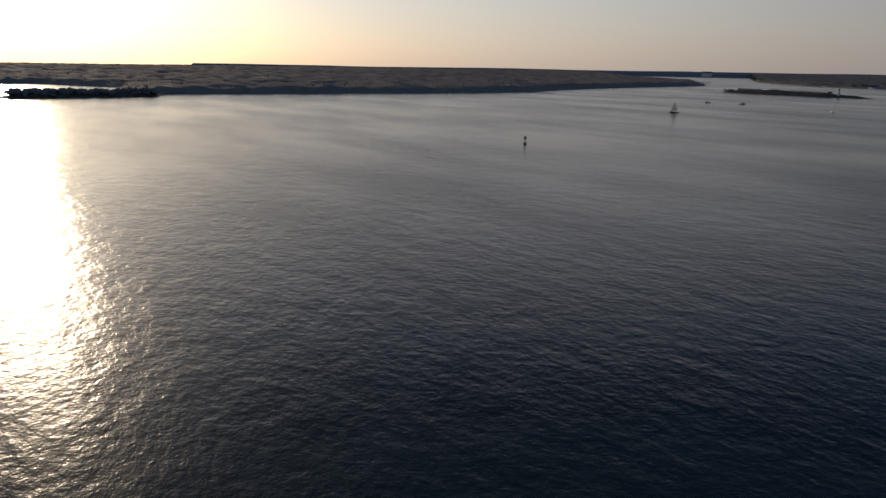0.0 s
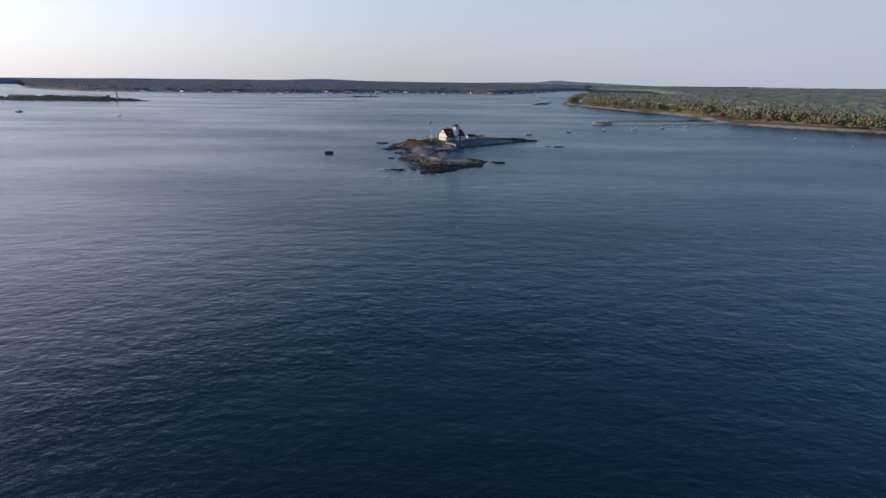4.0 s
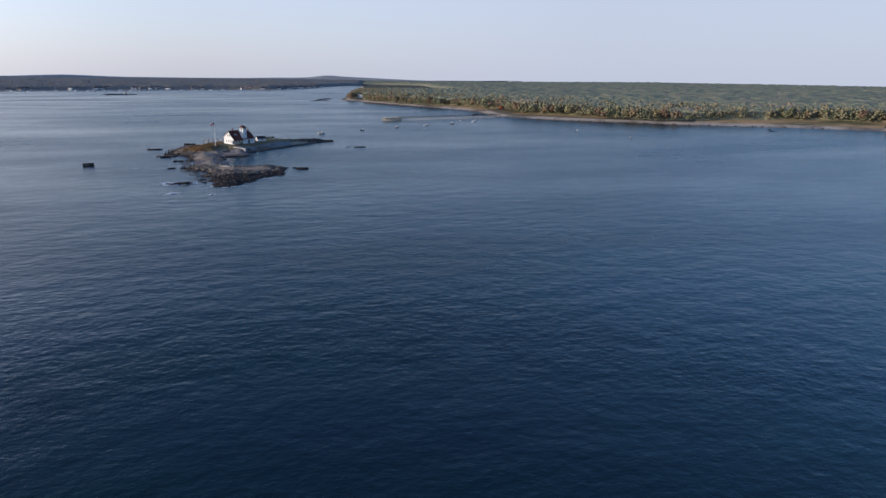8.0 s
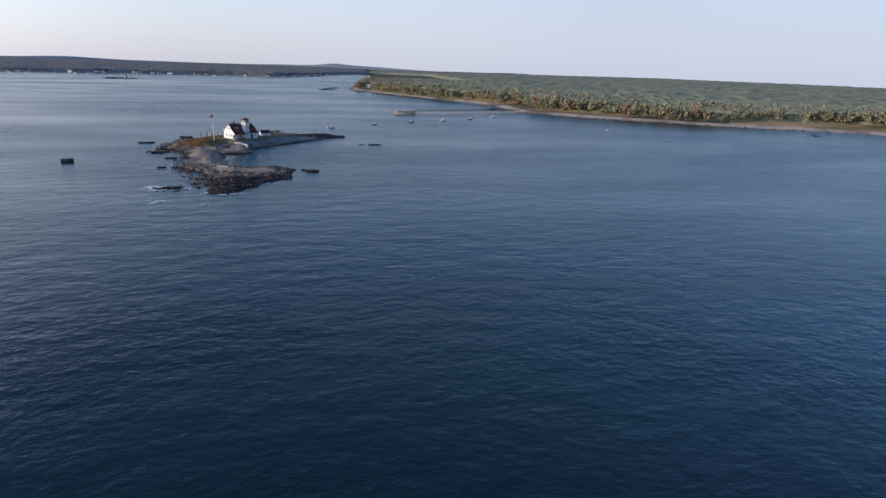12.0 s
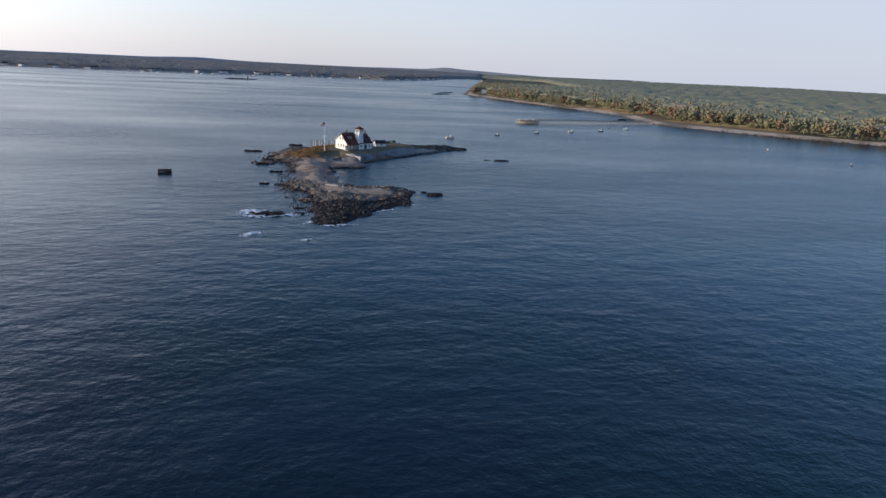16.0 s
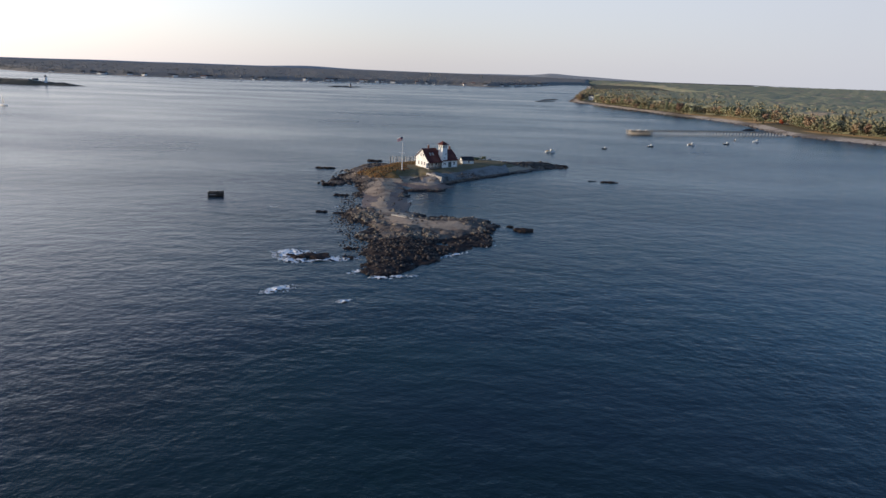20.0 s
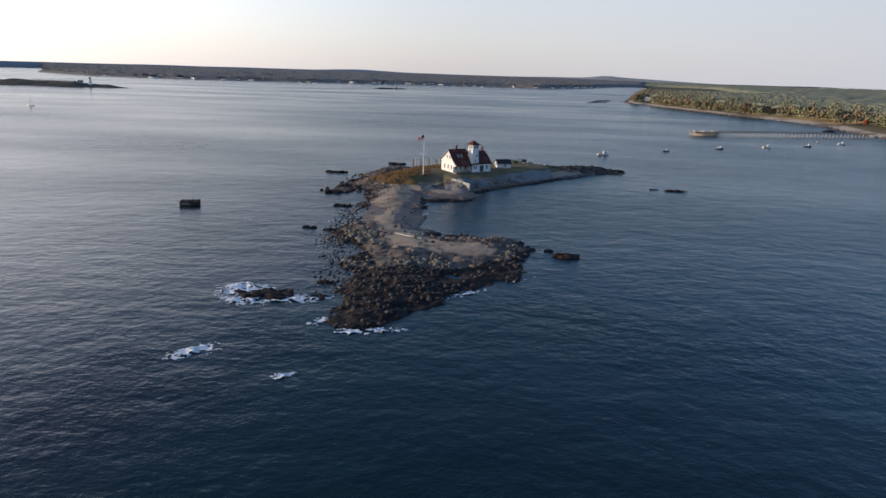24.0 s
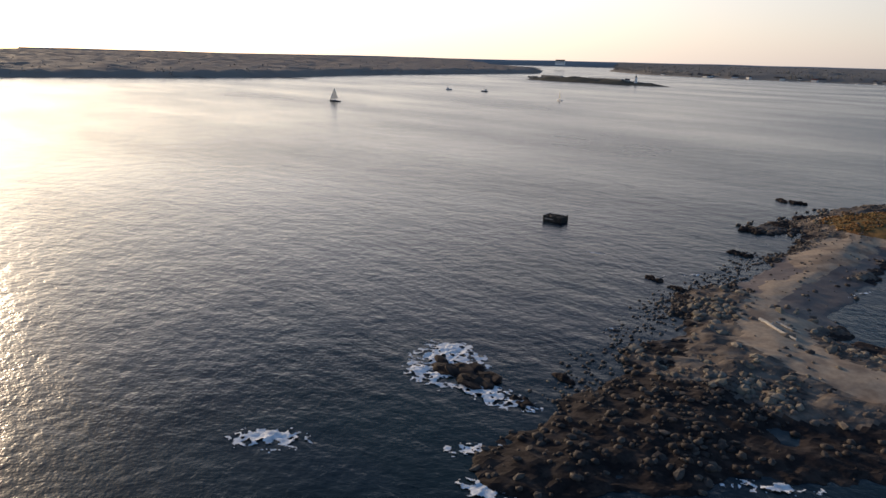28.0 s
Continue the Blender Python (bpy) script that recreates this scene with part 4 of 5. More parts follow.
def foam_patch(x, y, rx, ry, seed, turn=0.0, hole=0.0, dense=1.0):
    """Broken white water: a lacy raft of bubbles with an uneven outline, heaped up where it breaks."""
    f = thing("surf_foam", x, y, 0, turn, "white broken surf washing round the rocks", "foam")
    step = 0.14
    gx, gy = np.meshgrid(np.arange(-rx * 1.4, rx * 1.4, step), np.arange(-ry * 1.4, ry * 1.4, step))
    k = np.hypot(gx / rx, gy / ry) + 0.45 * fbm(gx + x, gy + y, 0.35, 3, seed)
    fine = fbm(gx + x, gy * 1.4 + y, 0.8, 3, seed + 1)
    lace = (np.abs(fine) < 0.2 * dense * (1.15 - k)) | (fbm(gx + x, gy + y, 0.5, 3, seed + 2) > 0.62 - 0.55 * dense * (1 - k))
    keep = (k < 1) & (k > hole) & lace
    z = 0.03 + np.clip(1 - k, 0, 0.5) * 0.5 * np.clip(0.4 + fbm(gx, gy, 0.9, 3, seed + 3), 0, 1)
    rows, cols = gx.shape
    idx = np.arange(rows * cols).reshape(rows, cols)
    q = np.stack([idx[:-1, :-1], idx[:-1, 1:], idx[1:, 1:], idx[1:, :-1]], -1).reshape(-1, 4)
    q = q[keep.ravel()[q].sum(1) >= 3]
    tris = np.concatenate([q[:, [0, 1, 2]], q[:, [0, 2, 3]]])
    used, inv = np.unique(tris, return_inverse=True)
    rng = np.random.default_rng(seed)
    v = np.stack([gx.ravel(), gy.ravel(), z.ravel()], 1)[used] + rng.uniform(-0.05, 0.05, (len(used), 3)) * (1, 1, 0.3)
    ob = new("foam", fast_mesh("foam", v, inv.reshape(-1, 3), FOAM))
    ob.parent = f
    tagged(ob, kind="stuff")
    return f


# round the outer ledge and off the point
foam_patch(-41.2, -152.8, 6.2, 5.6, 41, 20, 0, 2.2)
foam_patch(-37.5, -159.2, 6.0, 2.2, 55, 0, 0, 1.8)
foam_patch(-29.0, -156.0, 6.6, 2.8, 54, 8, 0, 2.0)
foam_patch(-21.5, -167.5, 3.6, 2.0, 44, 40)
foam_patch(-12.0, -170.8, 6.2, 1.7, 43, 12, 0, 1.5)
foam_patch(-4.5, -163.0, 1.6, 0.7, 42, 30)
foam_patch(3.6, -148.2, 5.4, 1.3, 45, 42)
foam_patch(14.6, -137.2, 6.0, 1.0, 46, 38)
# breakers over sunken rocks farther out
foam_patch(-36.6, -182.6, 5.6, 2.8, 51, 38, 0, 1.3)
foam_patch(-20.8, -190.2, 2.4, 1.5, 52, 30, 0, 0.9)
# wash along the neck and in the cove
foam_patch(-61.5, -89.0, 3.5, 0.7, 53, 20, 0, 0.8)
foam_patch(-40.0, -88.0, 7.0, 0.7, 47, 62, 0, 0.8)
foam_patch(-32.0, -124.5, 2.0, 0.8, 56, 60, 0, 0.9)
foam_patch(-12.4, -71.5, 5.5, 0.5, 48, 78, 0, 1.2)
foam_patch(84.5, -5.5, 2.5, 0.7, 49)
foam_patch(15.8, -101.0, 2.4, 0.8, 50, 60, 0, 1.2)


# ---- boats and marks ----
def hull(bm, length, beam, height, fine=0.45):
    """A hull with a pointed bow at +x, sheer and a flat stern."""
    st = []
    for i in range(12):
        k = i / 11
        w = beam / 2 * (1 - max(0, (k - fine) / (1 - fine)) ** 2.2) * (0.86 + 0.14 * min(1, k * 3))
        w = max(w, 0.02)
        x, top = (k - 0.5) * length, height * (0.9 + 0.35 * k * k)
        st.append([bm.verts.new(c) for c in ((x, -w, top), (x, -w * 0.92, height * 0.3), (x - 0.02, -w * 0.55, -0.3), (x - 0.02, w * 0.55, -0.3), (x, w * 0.92, height * 0.3), (x, w, top))])
    for a, b in zip(st, st[1:]):
        for i in range(5):
            bm.faces.new((a[i], a[i + 1], b[i + 1], b[i]))
        bm.faces.new((a[5], a[0], b[0], b[5]))
    bm.faces.new(st[0])
    bm.faces.new(st[-1][::-1])
    bmesh.ops.recalc_face_normals(bm, faces=bm.faces[:])
    return bm


def motor_boat(x, y, turn, length, label, deck=HULLWHITE, side=HULLWHITE, house=0.34):
    b = thing("motor_boat", x, y, 0, turn, label, "boat", "moored boats")
    beam, ht = length * 0.34, length * 0.13
    part("hull", hull(bmesh.new(), length, beam, ht), side, b)
    part("deck", boxed(-length * 0.42, -beam * 0.4, ht * 0.95, length * 0.22, beam * 0.4, ht * 1.04), deck, b)
    hx = length * 0.02
    cab = part("wheelhouse", boxed(hx, -beam * 0.3, ht * 1.0, hx + length * house * 0.7, beam * 0.3, ht + length * 0.19, bevel=0.05), HULLWHITE, b)
    part("windscreen", boxed(hx + length * house * 0.7 - 0.03, -beam * 0.25, ht + length * 0.09, hx + length * house * 0.7 + 0.04, beam * 0.25, ht + length * 0.16), GLASS, cab)
    part("side_window", boxed(hx + 0.2, -beam * 0.3 - 0.03, ht + length * 0.09, hx + length * house * 0.55, beam * 0.3 + 0.03, ht + length * 0.155), GLASS, cab)
    part("roof", boxed(hx - length * 0.08, -beam * 0.34, ht + length * 0.19, hx + length * house * 0.78, beam * 0.34, ht + length * 0.205), HULLWHITE, cab)
    part("aerial", tube(bmesh.new(), (hx + 0.3, 0, ht + length * 0.2), (hx + 0.2, 0, ht + length * 0.42), 0.03, 0.015, 5), METAL, b)
    part("engine_box", boxed(-length * 0.36, -beam * 0.16, ht, -length * 0.2, beam * 0.16, ht + length * 0.07, bevel=0.04), deck, b)
    return b


motor_boat(71.5, 119.0, 12, 6.6, "ochre and white lobster boat at its mooring", HULLYELLOW, HULLWHITE)
motor_boat(115, 152, 10, 4.2, "small dark open boat at its mooring", HULLDARK, HULLDARK, 0.2)
motor_boat(156, 180, 15, 5.2, "white cabin boat with a dark hull at its mooring", HULLWHITE, HULLDARK)
motor_boat(194, 201, 8, 6.0, "cabin boat with an ochre deck at its mooring", HULLYELLOW, HULLWHITE)
motor_boat(229, 220, 14, 5.6, "white cabin boat with a dark hull at its mooring", HULLWHITE, HULLDARK)
motor_boat(266, 249, 6, 6.0, "white cabin boat at its mooring", HULLWHITE)
motor_boat(252, 258, 30, 3.4, "small dark open boat at its mooring", HULLDARK, HULLDARK, 0.2)
motor_boat(314, 94, 30, 4.0, "small dark open boat at its mooring", HULLDARK, HULLDARK, 0.2)
motor_boat(322.6, 15.3, 70, 3.6, "low dark skiff at its mooring", HULLDARK, HULLDARK, 0.15)
motor_boat(-610, 425, 20, 9.0, "white motor boat under way near the far shore", HULLWHITE, HULLDARK)
motor_boat(-660, 408, 200, 9.0, "white motor boat under way near the far shore")


def sailing_boat(x, y, turn, length, label, side, jib=True):
    b = thing("sailing_boat", x, y, 0, turn, label, "sailing boat")
    beam, ht = length * 0.27, length * 0.11
    part("hull", hull(bmesh.new(), length, beam, ht, 0.35), side, b)
    part("coachroof", boxed(-length * 0.12, -beam * 0.25, ht, length * 0.2, beam * 0.25, ht + length * 0.05, bevel=0.05), HULLWHITE, b)
    mast = length * 1.12
    part("mast", tube(bmesh.new(), (length * 0.08, 0, ht), (length * 0.05, 0, ht + mast), 0.12, 0.07, 6), METAL, b)
    part("boom", tube(bmesh.new(), (length * 0.08, 0, ht + 1.5), (-length * 0.38, 0.8, ht + 1.4), 0.09, 0.06, 6), METAL, b)

    def cloth(p, q, r, belly):
        bm = bmesh.new()
        p, q, r = Vector(p), Vector(q), Vector(r)
        n, rows = 6, []
        for i in range(n + 1):
            row = []
            for j in range(n + 1 - i):
                u, v = i / n, j / n
                s = 1 - u - v
                c = p * s + q * u + r * v
                row.append(bm.verts.new(c + Vector((0, belly * 9 * max(s, 0) * (u * v + 0.1 * (u + v)), 0))))
            rows.append(row)
        for i in range(n):
            for j in range(n - i):
                bm.faces.new((rows[i][j], rows[i + 1][j], rows[i][j + 1]))
                if j < n - i - 1:
                    bm.faces.new((rows[i + 1][j], rows[i + 1][j + 1], rows[i][j + 1]))
        bmesh.ops.solidify(bm, geom=bm.faces[:], thickness=0.03)
        return bm
    part("mainsail", cloth((length * 0.06, 0, ht + 1.6), (length * 0.04, 0, ht + mast * 0.97), (-length * 0.37, 0.8, ht + 1.5), 0.5), SAIL, b)
    if jib:
        part("jib", cloth((length * 0.46, 0, ht + 0.6), (length * 0.06, 0, ht + mast * 0.85), (-length * 0.02, 0.9, ht + 1.0), 0.7), SAIL, b)


sailing_boat(-518, 138, 205, 11.0, "sailing boat with a dark hull and white sails set", HULLDARK)
sailing_boat(-445, 372, 160, 9.5, "small white sailing boat with sails set", HULLWHITE, False)


def channel_mark():
    m = thing("channel_buoy", -340, -258, 0, 30, "dark lattice channel buoy floating in the sound", "buoy")
    part("float", tube(bmesh.new(), (0, 0, -0.6), (0, 0, 0.9), 1.25, 1.2, 16), HULLDARK, m)
    for k in range(4):
        a = k * 1.571 + 0.78
        part("leg", tube(bmesh.new(), (math.cos(a) * 0.9, math.sin(a) * 0.9, 0.85), (math.cos(a) * 0.35, math.sin(a) * 0.35, 4.6), 0.09, 0.07, 6), HULLDARK, m)
    for z in (1.9, 3.2):
        r = 0.95 - 0.14 * z
        bm = bmesh.new()
        for k in range(4):
            a, c = k * 1.571 + 0.78, k * 1.571 + 2.351
            tube(bm, (math.cos(a) * r, math.sin(a) * r, z), (math.cos(c) * r, math.sin(c) * r, z), 0.05, sides=5)
        part("brace", bm, HULLDARK, m)
    part("day_board", boxed(-0.75, -0.75, 3.3, 0.75, 0.75, 5.0, bevel=0.05), HULLDARK, m)
    part("lantern", tube(bmesh.new(), (0, 0, 5.0), (0, 0, 5.9), 0.3, 0.22, 10), METAL, m)


channel_mark()


# ---- the pier ----
def pier():
    p = thing("pier", 0, 0, 0, 0, "long timber pier on pilings with a broad head", "pier")
    a, b = Vector((187.0, 292.0)), Vector((332.0, 330.0))
    d = (b - a).normalized()
    s = Vector((-d.y, d.x))
    n = 42
    ang = math.degrees(math.atan2(d.y, d.x))
    for i in range(n):
        c = a + (b - a) * ((i + 0.5) / n)
        L = (b - a).length / n
        bm = boxed(-L / 2 + 0.02, -1.6, 2.75, L / 2 - 0.02, 1.6, 3.05)
        bmesh.ops.transform(bm, matrix=pose(c.x, c.y, 0, 0, 0, ang), verts=bm.verts[:])
        part("deck_section", bm, TIMBER, p)
        for k in (-1.4, 1.4):
            q = a + (b - a) * (i / n) + s * k
            part("pile", tube(bmesh.new(), (q.x, q.y, -1), (q.x, q.y, 3.0), 0.2, 0.18, 6), DRIFTWOOD, p)
            part("rail_post", tube(bmesh.new(), (q.x, q.y, 3.0), (q.x, q.y, 4.1), 0.08, 0.08, 4), TIMBER, p)
    for k in (-1.5, 1.5):
        bm = bmesh.new()
        for z in (3.6, 4.1):
            tube(bm, (*(a + s * k), z), (*(b + s * k), z), 0.06, sides=4)
        part("handrail", bm, TIMBER, p)
    # head
    bm = boxed(-11, -4.5, 2.6, 11, 4.5, 3.1)
    bmesh.ops.transform(bm, matrix=pose(178, 289.6, 0, 0, 0, ang), verts=bm.verts[:])
    part("head_deck", bm, TIMBER, p)
    m = pose(178, 289.6, 0, 0, 0, ang)
    for i in range(10):
        for y in (-4.3, -1.4, 1.4, 4.3):
            q = m @ Vector((-10.6 + i * 2.35, y, 0))
            part("pile", tube(bmesh.new(), (q.x, q.y, -1), (q.x, q.y, 3.7 if abs(y) > 4 else 2.6), 0.3, 0.27, 6), DRIFTWOOD, p)
    for x in (-9.5, -2, 6):
        bm = boxed(x, -1, 3.1, x + 2.0, 1.2, 4.0)
        bmesh.ops.transform(bm, matrix=m, verts=bm.verts[:])
        part("bench_box", bm, DRIFTWOOD, p)


pier()


# ---- the mainland ----
EAST_SHORE = [(647, 2806), (512, 2159), (388, 1589), (292, 1187), (252, 1030), (245, 976), (268, 860), (294, 730), (322, 620), (345, 530), (353, 478), (347, 418), (335, 362), (339, 326),
              (360, 296), (385, 258), (412, 222), (455, 180), (500, 140), (545, 105), (588, 70), (610, 40), (632, 8), (690, -60), (800, -160)]


def along(line, k):
    """The point at the fraction k of a line's length, and its inland normal (to the right of its course reversed)."""
    pts = [Vector(p) for p in line]
    lens = [(b - a).length for a, b in zip(pts, pts[1:])]
    want = k * sum(lens)
    for a, b, n in zip(pts, pts[1:], lens):
        if want <= n or b is pts[-1]:
            d = (b - a) / n
            return a + d * min(want, n), Vector((-d.y, d.x))
        want -= n


def along_many(line, ks):
    """Points and inland normals at fractions of a line's length."""
    p = np.array(line, float)
    d = np.diff(p, axis=0)
    n = np.hypot(*d.T)
    cum = np.r_[0, np.cumsum(n)]
    at = np.asarray(ks) * cum[-1]
    i = np.clip(np.searchsorted(cum, at, side="right") - 1, 0, len(n) - 1)
    u = d / n[:, None]
    return p[i] + u[i] * (at - cum[i])[:, None], np.stack([-u[i][:, 1], u[i][:, 0]], 1)


def inland(x, y, line):
    """Metres inland of a coast, negative at sea. The land lies to the left of the line's course."""
    p = np.array(line, float)
    best, side = np.full(np.shape(x), 1e9), np.zeros(np.shape(x))
    for (x0, y0), (x1, y1) in zip(p, p[1:]):
        d = seg_dist(x, y, x0, y0, x1, y1)
        cr = (x1 - x0) * (y - y0) - (y1 - y0) * (x - x0)
        cr = cr / math.hypot(x1 - x0, y1 - y0)
        nearer = (d < best - 1e-6) | ((np.abs(d - best) <= 1e-6) & (np.abs(cr) > np.abs(side)))
        side = np.where(nearer, cr, side)
        best = np.minimum(best, d)
    return np.where(side > 0, best, -best)


def ocean_edge(y):
    """Where the narrow mainland ends against the open sea in the east."""
    return np.interp(y, [-500, 48, 631, 1490, 2600, 4400], [1500, 2100, 2700, 3000, 3100, 3100])


def land_sheet(name, line, heights, label, materials, zone, box, cell, n=260, seed=0):
    """A coast: strips along the water line, and a coarse sheet behind them. heights: metres inland and height."""
    ds = [-14, -3, 2, 6, 12, 26, 45, 90, 130]
    pts, nor = along_many(line, np.linspace(0, 1, n + 1))
    ker = np.ones(9) / 9
    nor = np.stack([np.convolve(np.pad(nor[:, c], 4, mode="edge"), ker, "valid") for c in (0, 1)], 1)
    nor /= np.hypot(*nor.T)[:, None]
    wob = 3.0 * fbm(pts[:, 0], pts[:, 1], 0.05, 3, seed)
    cols = []
    for d in ds:
        q = pts + nor * (d + wob)[:, None]
        z = np.interp(d, *zip(*heights)) * (1 + 0.12 * fbm(q[:, 0], q[:, 1], 0.01, 3, seed + 1))
        cols.append(np.c_[q, z])
    verts = np.stack(cols, 1).reshape(-1, 3)
    k = len(ds)
    faces, mats = [], []
    for i in range(n):
        for j in range(k - 1):
            faces.append((i * k + j, (i + 1) * k + j, (i + 1) * k + j + 1, i * k + j + 1))
            mats.append(zone(Vector(pts[i]), ds[j]))
    x0, y0, x1, y1 = box
    gx, gy = np.meshgrid(np.arange(x0, x1 + 1, cell), np.arange(y0, y1 + 1, cell))
    d = inland(gx, gy, line)
    z = np.interp(d, *zip(*heights)) * (1 + 0.15 * fbm(gx, gy, 0.003, 3, seed + 2)) - np.where(d < 150, 0.8, 0)
    r, c = gx.shape
    idx = np.arange(r * c).reshape(r, c)
    q = np.stack([idx[:-1, :-1], idx[:-1, 1:], idx[1:, 1:], idx[1:, :-1]], -1).reshape(-1, 4)
    q = q[(d.ravel()[q].min(1) > 25) & ((gx - ocean_edge(gy)).ravel()[q].max(1) < 0)]
    faces += (q + len(verts)).tolist()
    mats += [0] * len(q)
    verts = np.concatenate([verts, np.stack([gx, gy, z], -1).reshape(-1, 3)])
    ob = raw(name, verts.tolist(), faces, materials, None, True)
    ob.data.polygons.foreach_set("material_index", mats)
    return tagged(ob, label, "land", kind="structure")


def east_zone(p, d):
    if d < -3:
        return 2
    if d < 12:
        return 1
    if 640 > p.y > 478 and d < 50:
        return 3
    if 150 > p.y > 25 and 480 < p.x and d < 90:
        return 3
    lawn = (478 >= p.y > 225 and d < 50)
    return 0 if not lawn else 3 if 12 < d < 30 and p.y < 370 else 4


EAST_PROFILE = [(-14, -1.5), (-3, 0.0), (2, 0.5), (6, 1.2), (12, 2.4), (26, 3.2), (45, 3.6), (90, 4.5), (180, 5), (700, 5.5), (1300, 6), (3600, 8)]
land_sheet("ground_east", EAST_SHORE, EAST_PROFILE, "wooded mainland shore with a pale shingle beach", [SOIL, SHOREGRAVEL, ROCK, BEACHGRASS, LAWN], east_zone, (100, -1500, 4600, 4400), 50, 300, 3)


def crown_mesh(name, kind, seed):
    """A crown of many separate leaf clumps round a few limbs; about 12 m tall with its trunk."""
    rng = np.random.default_rng(seed)
    spots = []
    if kind == "round":
        centres = [(rng.normal(0, 1.6), rng.normal(0, 1.6), rng.uniform(5.0, 10.4)) for _ in range(9)]
        for c in centres:
            for _ in range(9):
                o = rng.normal(0, 1.0, 3)
                s = rng.uniform(0.6, 1.2)
                spots.append((c[0] + o[0], c[1] + o[1], c[2] + o[2] * 0.8, s, s, s * 0.75))
    else:
        for k in range(75):
            h = rng.uniform(2.2, 13.2)
            r = (13.6 - h) * 0.24 * math.sqrt(rng.uniform(0.15, 1))
            a = rng.uniform(0, 6.28)
            s = rng.uniform(0.35, 0.8) * (1.1 - h / 22)
            spots.append((math.cos(a) * r, math.sin(a) * r, h, s * 1.2, s * 1.2, s * 0.7))
    ob = lumps(name, spots, rng, LEAFGREEN, None, 0.4, "")
    me = ob.data
    bpy.data.objects.remove(ob)
    return me


def trunk_mesh(kind, seed):
    rng = random.Random(seed)
    bm = tube(bmesh.new(), (0, 0, -0.8), (rng.uniform(-0.3, 0.3), 0, 7.5 if kind == "round" else 12.5), 0.26, 0.07, 7)
    for _ in range(5):
        a, h = rng.uniform(0, 6.28), rng.uniform(2.8, 6.5)
        tube(bm, (0, 0, h), (math.cos(a) * 2.0, math.sin(a) * 2.0, h + 1.8), 0.1, 0.03, 5)
    return mesh_of("trunk", bm, BARK)


TRUNKS = {k: [trunk_mesh(k, i) for i in range(2)] for k in ("round", "spire")}
CROWNS = {k: [crown_mesh("crown", k, 90 + i) for i in range(4)] for k in ("round", "spire")}
FOLIAGE = [("round", LEAFGREEN, "olive green broadleaf tree at the wood's edge"), ("round", LEAFBROWN, "russet broadleaf tree at the wood's edge"),
           ("spire", LEAFDARK, "dark green conifer at the wood's edge"), ("round", LEAFYELLOW, "yellowing broadleaf tree at the wood's edge"),
           ("round", LEAFRED, "bright red maple in autumn leaf")]
TREE_KINDS = {}


def tree(x, y, z, which, size, seed):
    kind, leaf, label = FOLIAGE[which]
    rng = random.Random(seed)
    t = thing("tree", x, y, z, rng.uniform(0, 360), label, "tree", "trees along the shore")
    t.scale = (size * rng.uniform(0.9, 1.2), size * rng.uniform(0.9, 1.2), size)
    tr = new("trunk", TRUNKS[kind][seed % 2])
    tr.parent = t
    key = (which, seed % 4)
    if key not in TREE_KINDS:
        me = CROWNS[kind][seed % 4].copy()
        me.materials.clear()
        me.materials.append(leaf)
        TREE_KINDS[key] = me
    cr = new("crown", TREE_KINDS[key])
    cr.parent = t


def east_height(d):
    return float(np.interp(d, [p[0] for p in EAST_PROFILE], [p[1] for p in EAST_PROFILE]))


HOUSE_SPOT = (284, 1004)


def shore_trees():
    rng = np.random.default_rng(8)
    n = 0
    for i in range(340):
        k = 0.42 + 0.53 * (i + rng.uniform(0, 1)) / 340
        p, m = along(EAST_SHORE, k)
        near = 9
        if 600 > p.y > 478 or 413 > p.y > 222:
            near = 32
        if 150 > p.y > 25:
            near = 78
        d = near + abs(rng.normal(0, 10))
        if 478 > p.y > 413 and p.y < 452:
            continue
        x, y = p.x + m.x * d, p.y + m.y * d
        if seg_dist(x, y, *HOUSE_SPOT, 262, 930) < 15:
            continue
        pick = rng.uniform()
        which = 0 if pick < 0.36 else 1 if pick < 0.62 else 2 if pick < 0.84 else 3
        tree(x, y, east_height(d) - 0.3, which, rng.uniform(0.55, 1.3), i)
    tree(379, 443, 3.0, 4, 0.6, 900)
    tree(384, 448, 3.0, 4, 0.34, 901)
    for i in range(12):
        tree(386 + 1.0 * (i % 4), 402 + 5.4 * i, 3.2, (0, 2, 1, 0)[i % 4], 0.75 + 0.05 * (i % 5), 910 + i)


shore_trees()


def open_ground(y):
    """Extra metres of open meadow between the beach and the wood."""
    return np.interp(y, [212, 236, 600, 630], [0, 22, 22, 0]) + np.interp(y, [20, 62, 150, 190], [0, 66, 66, 0])


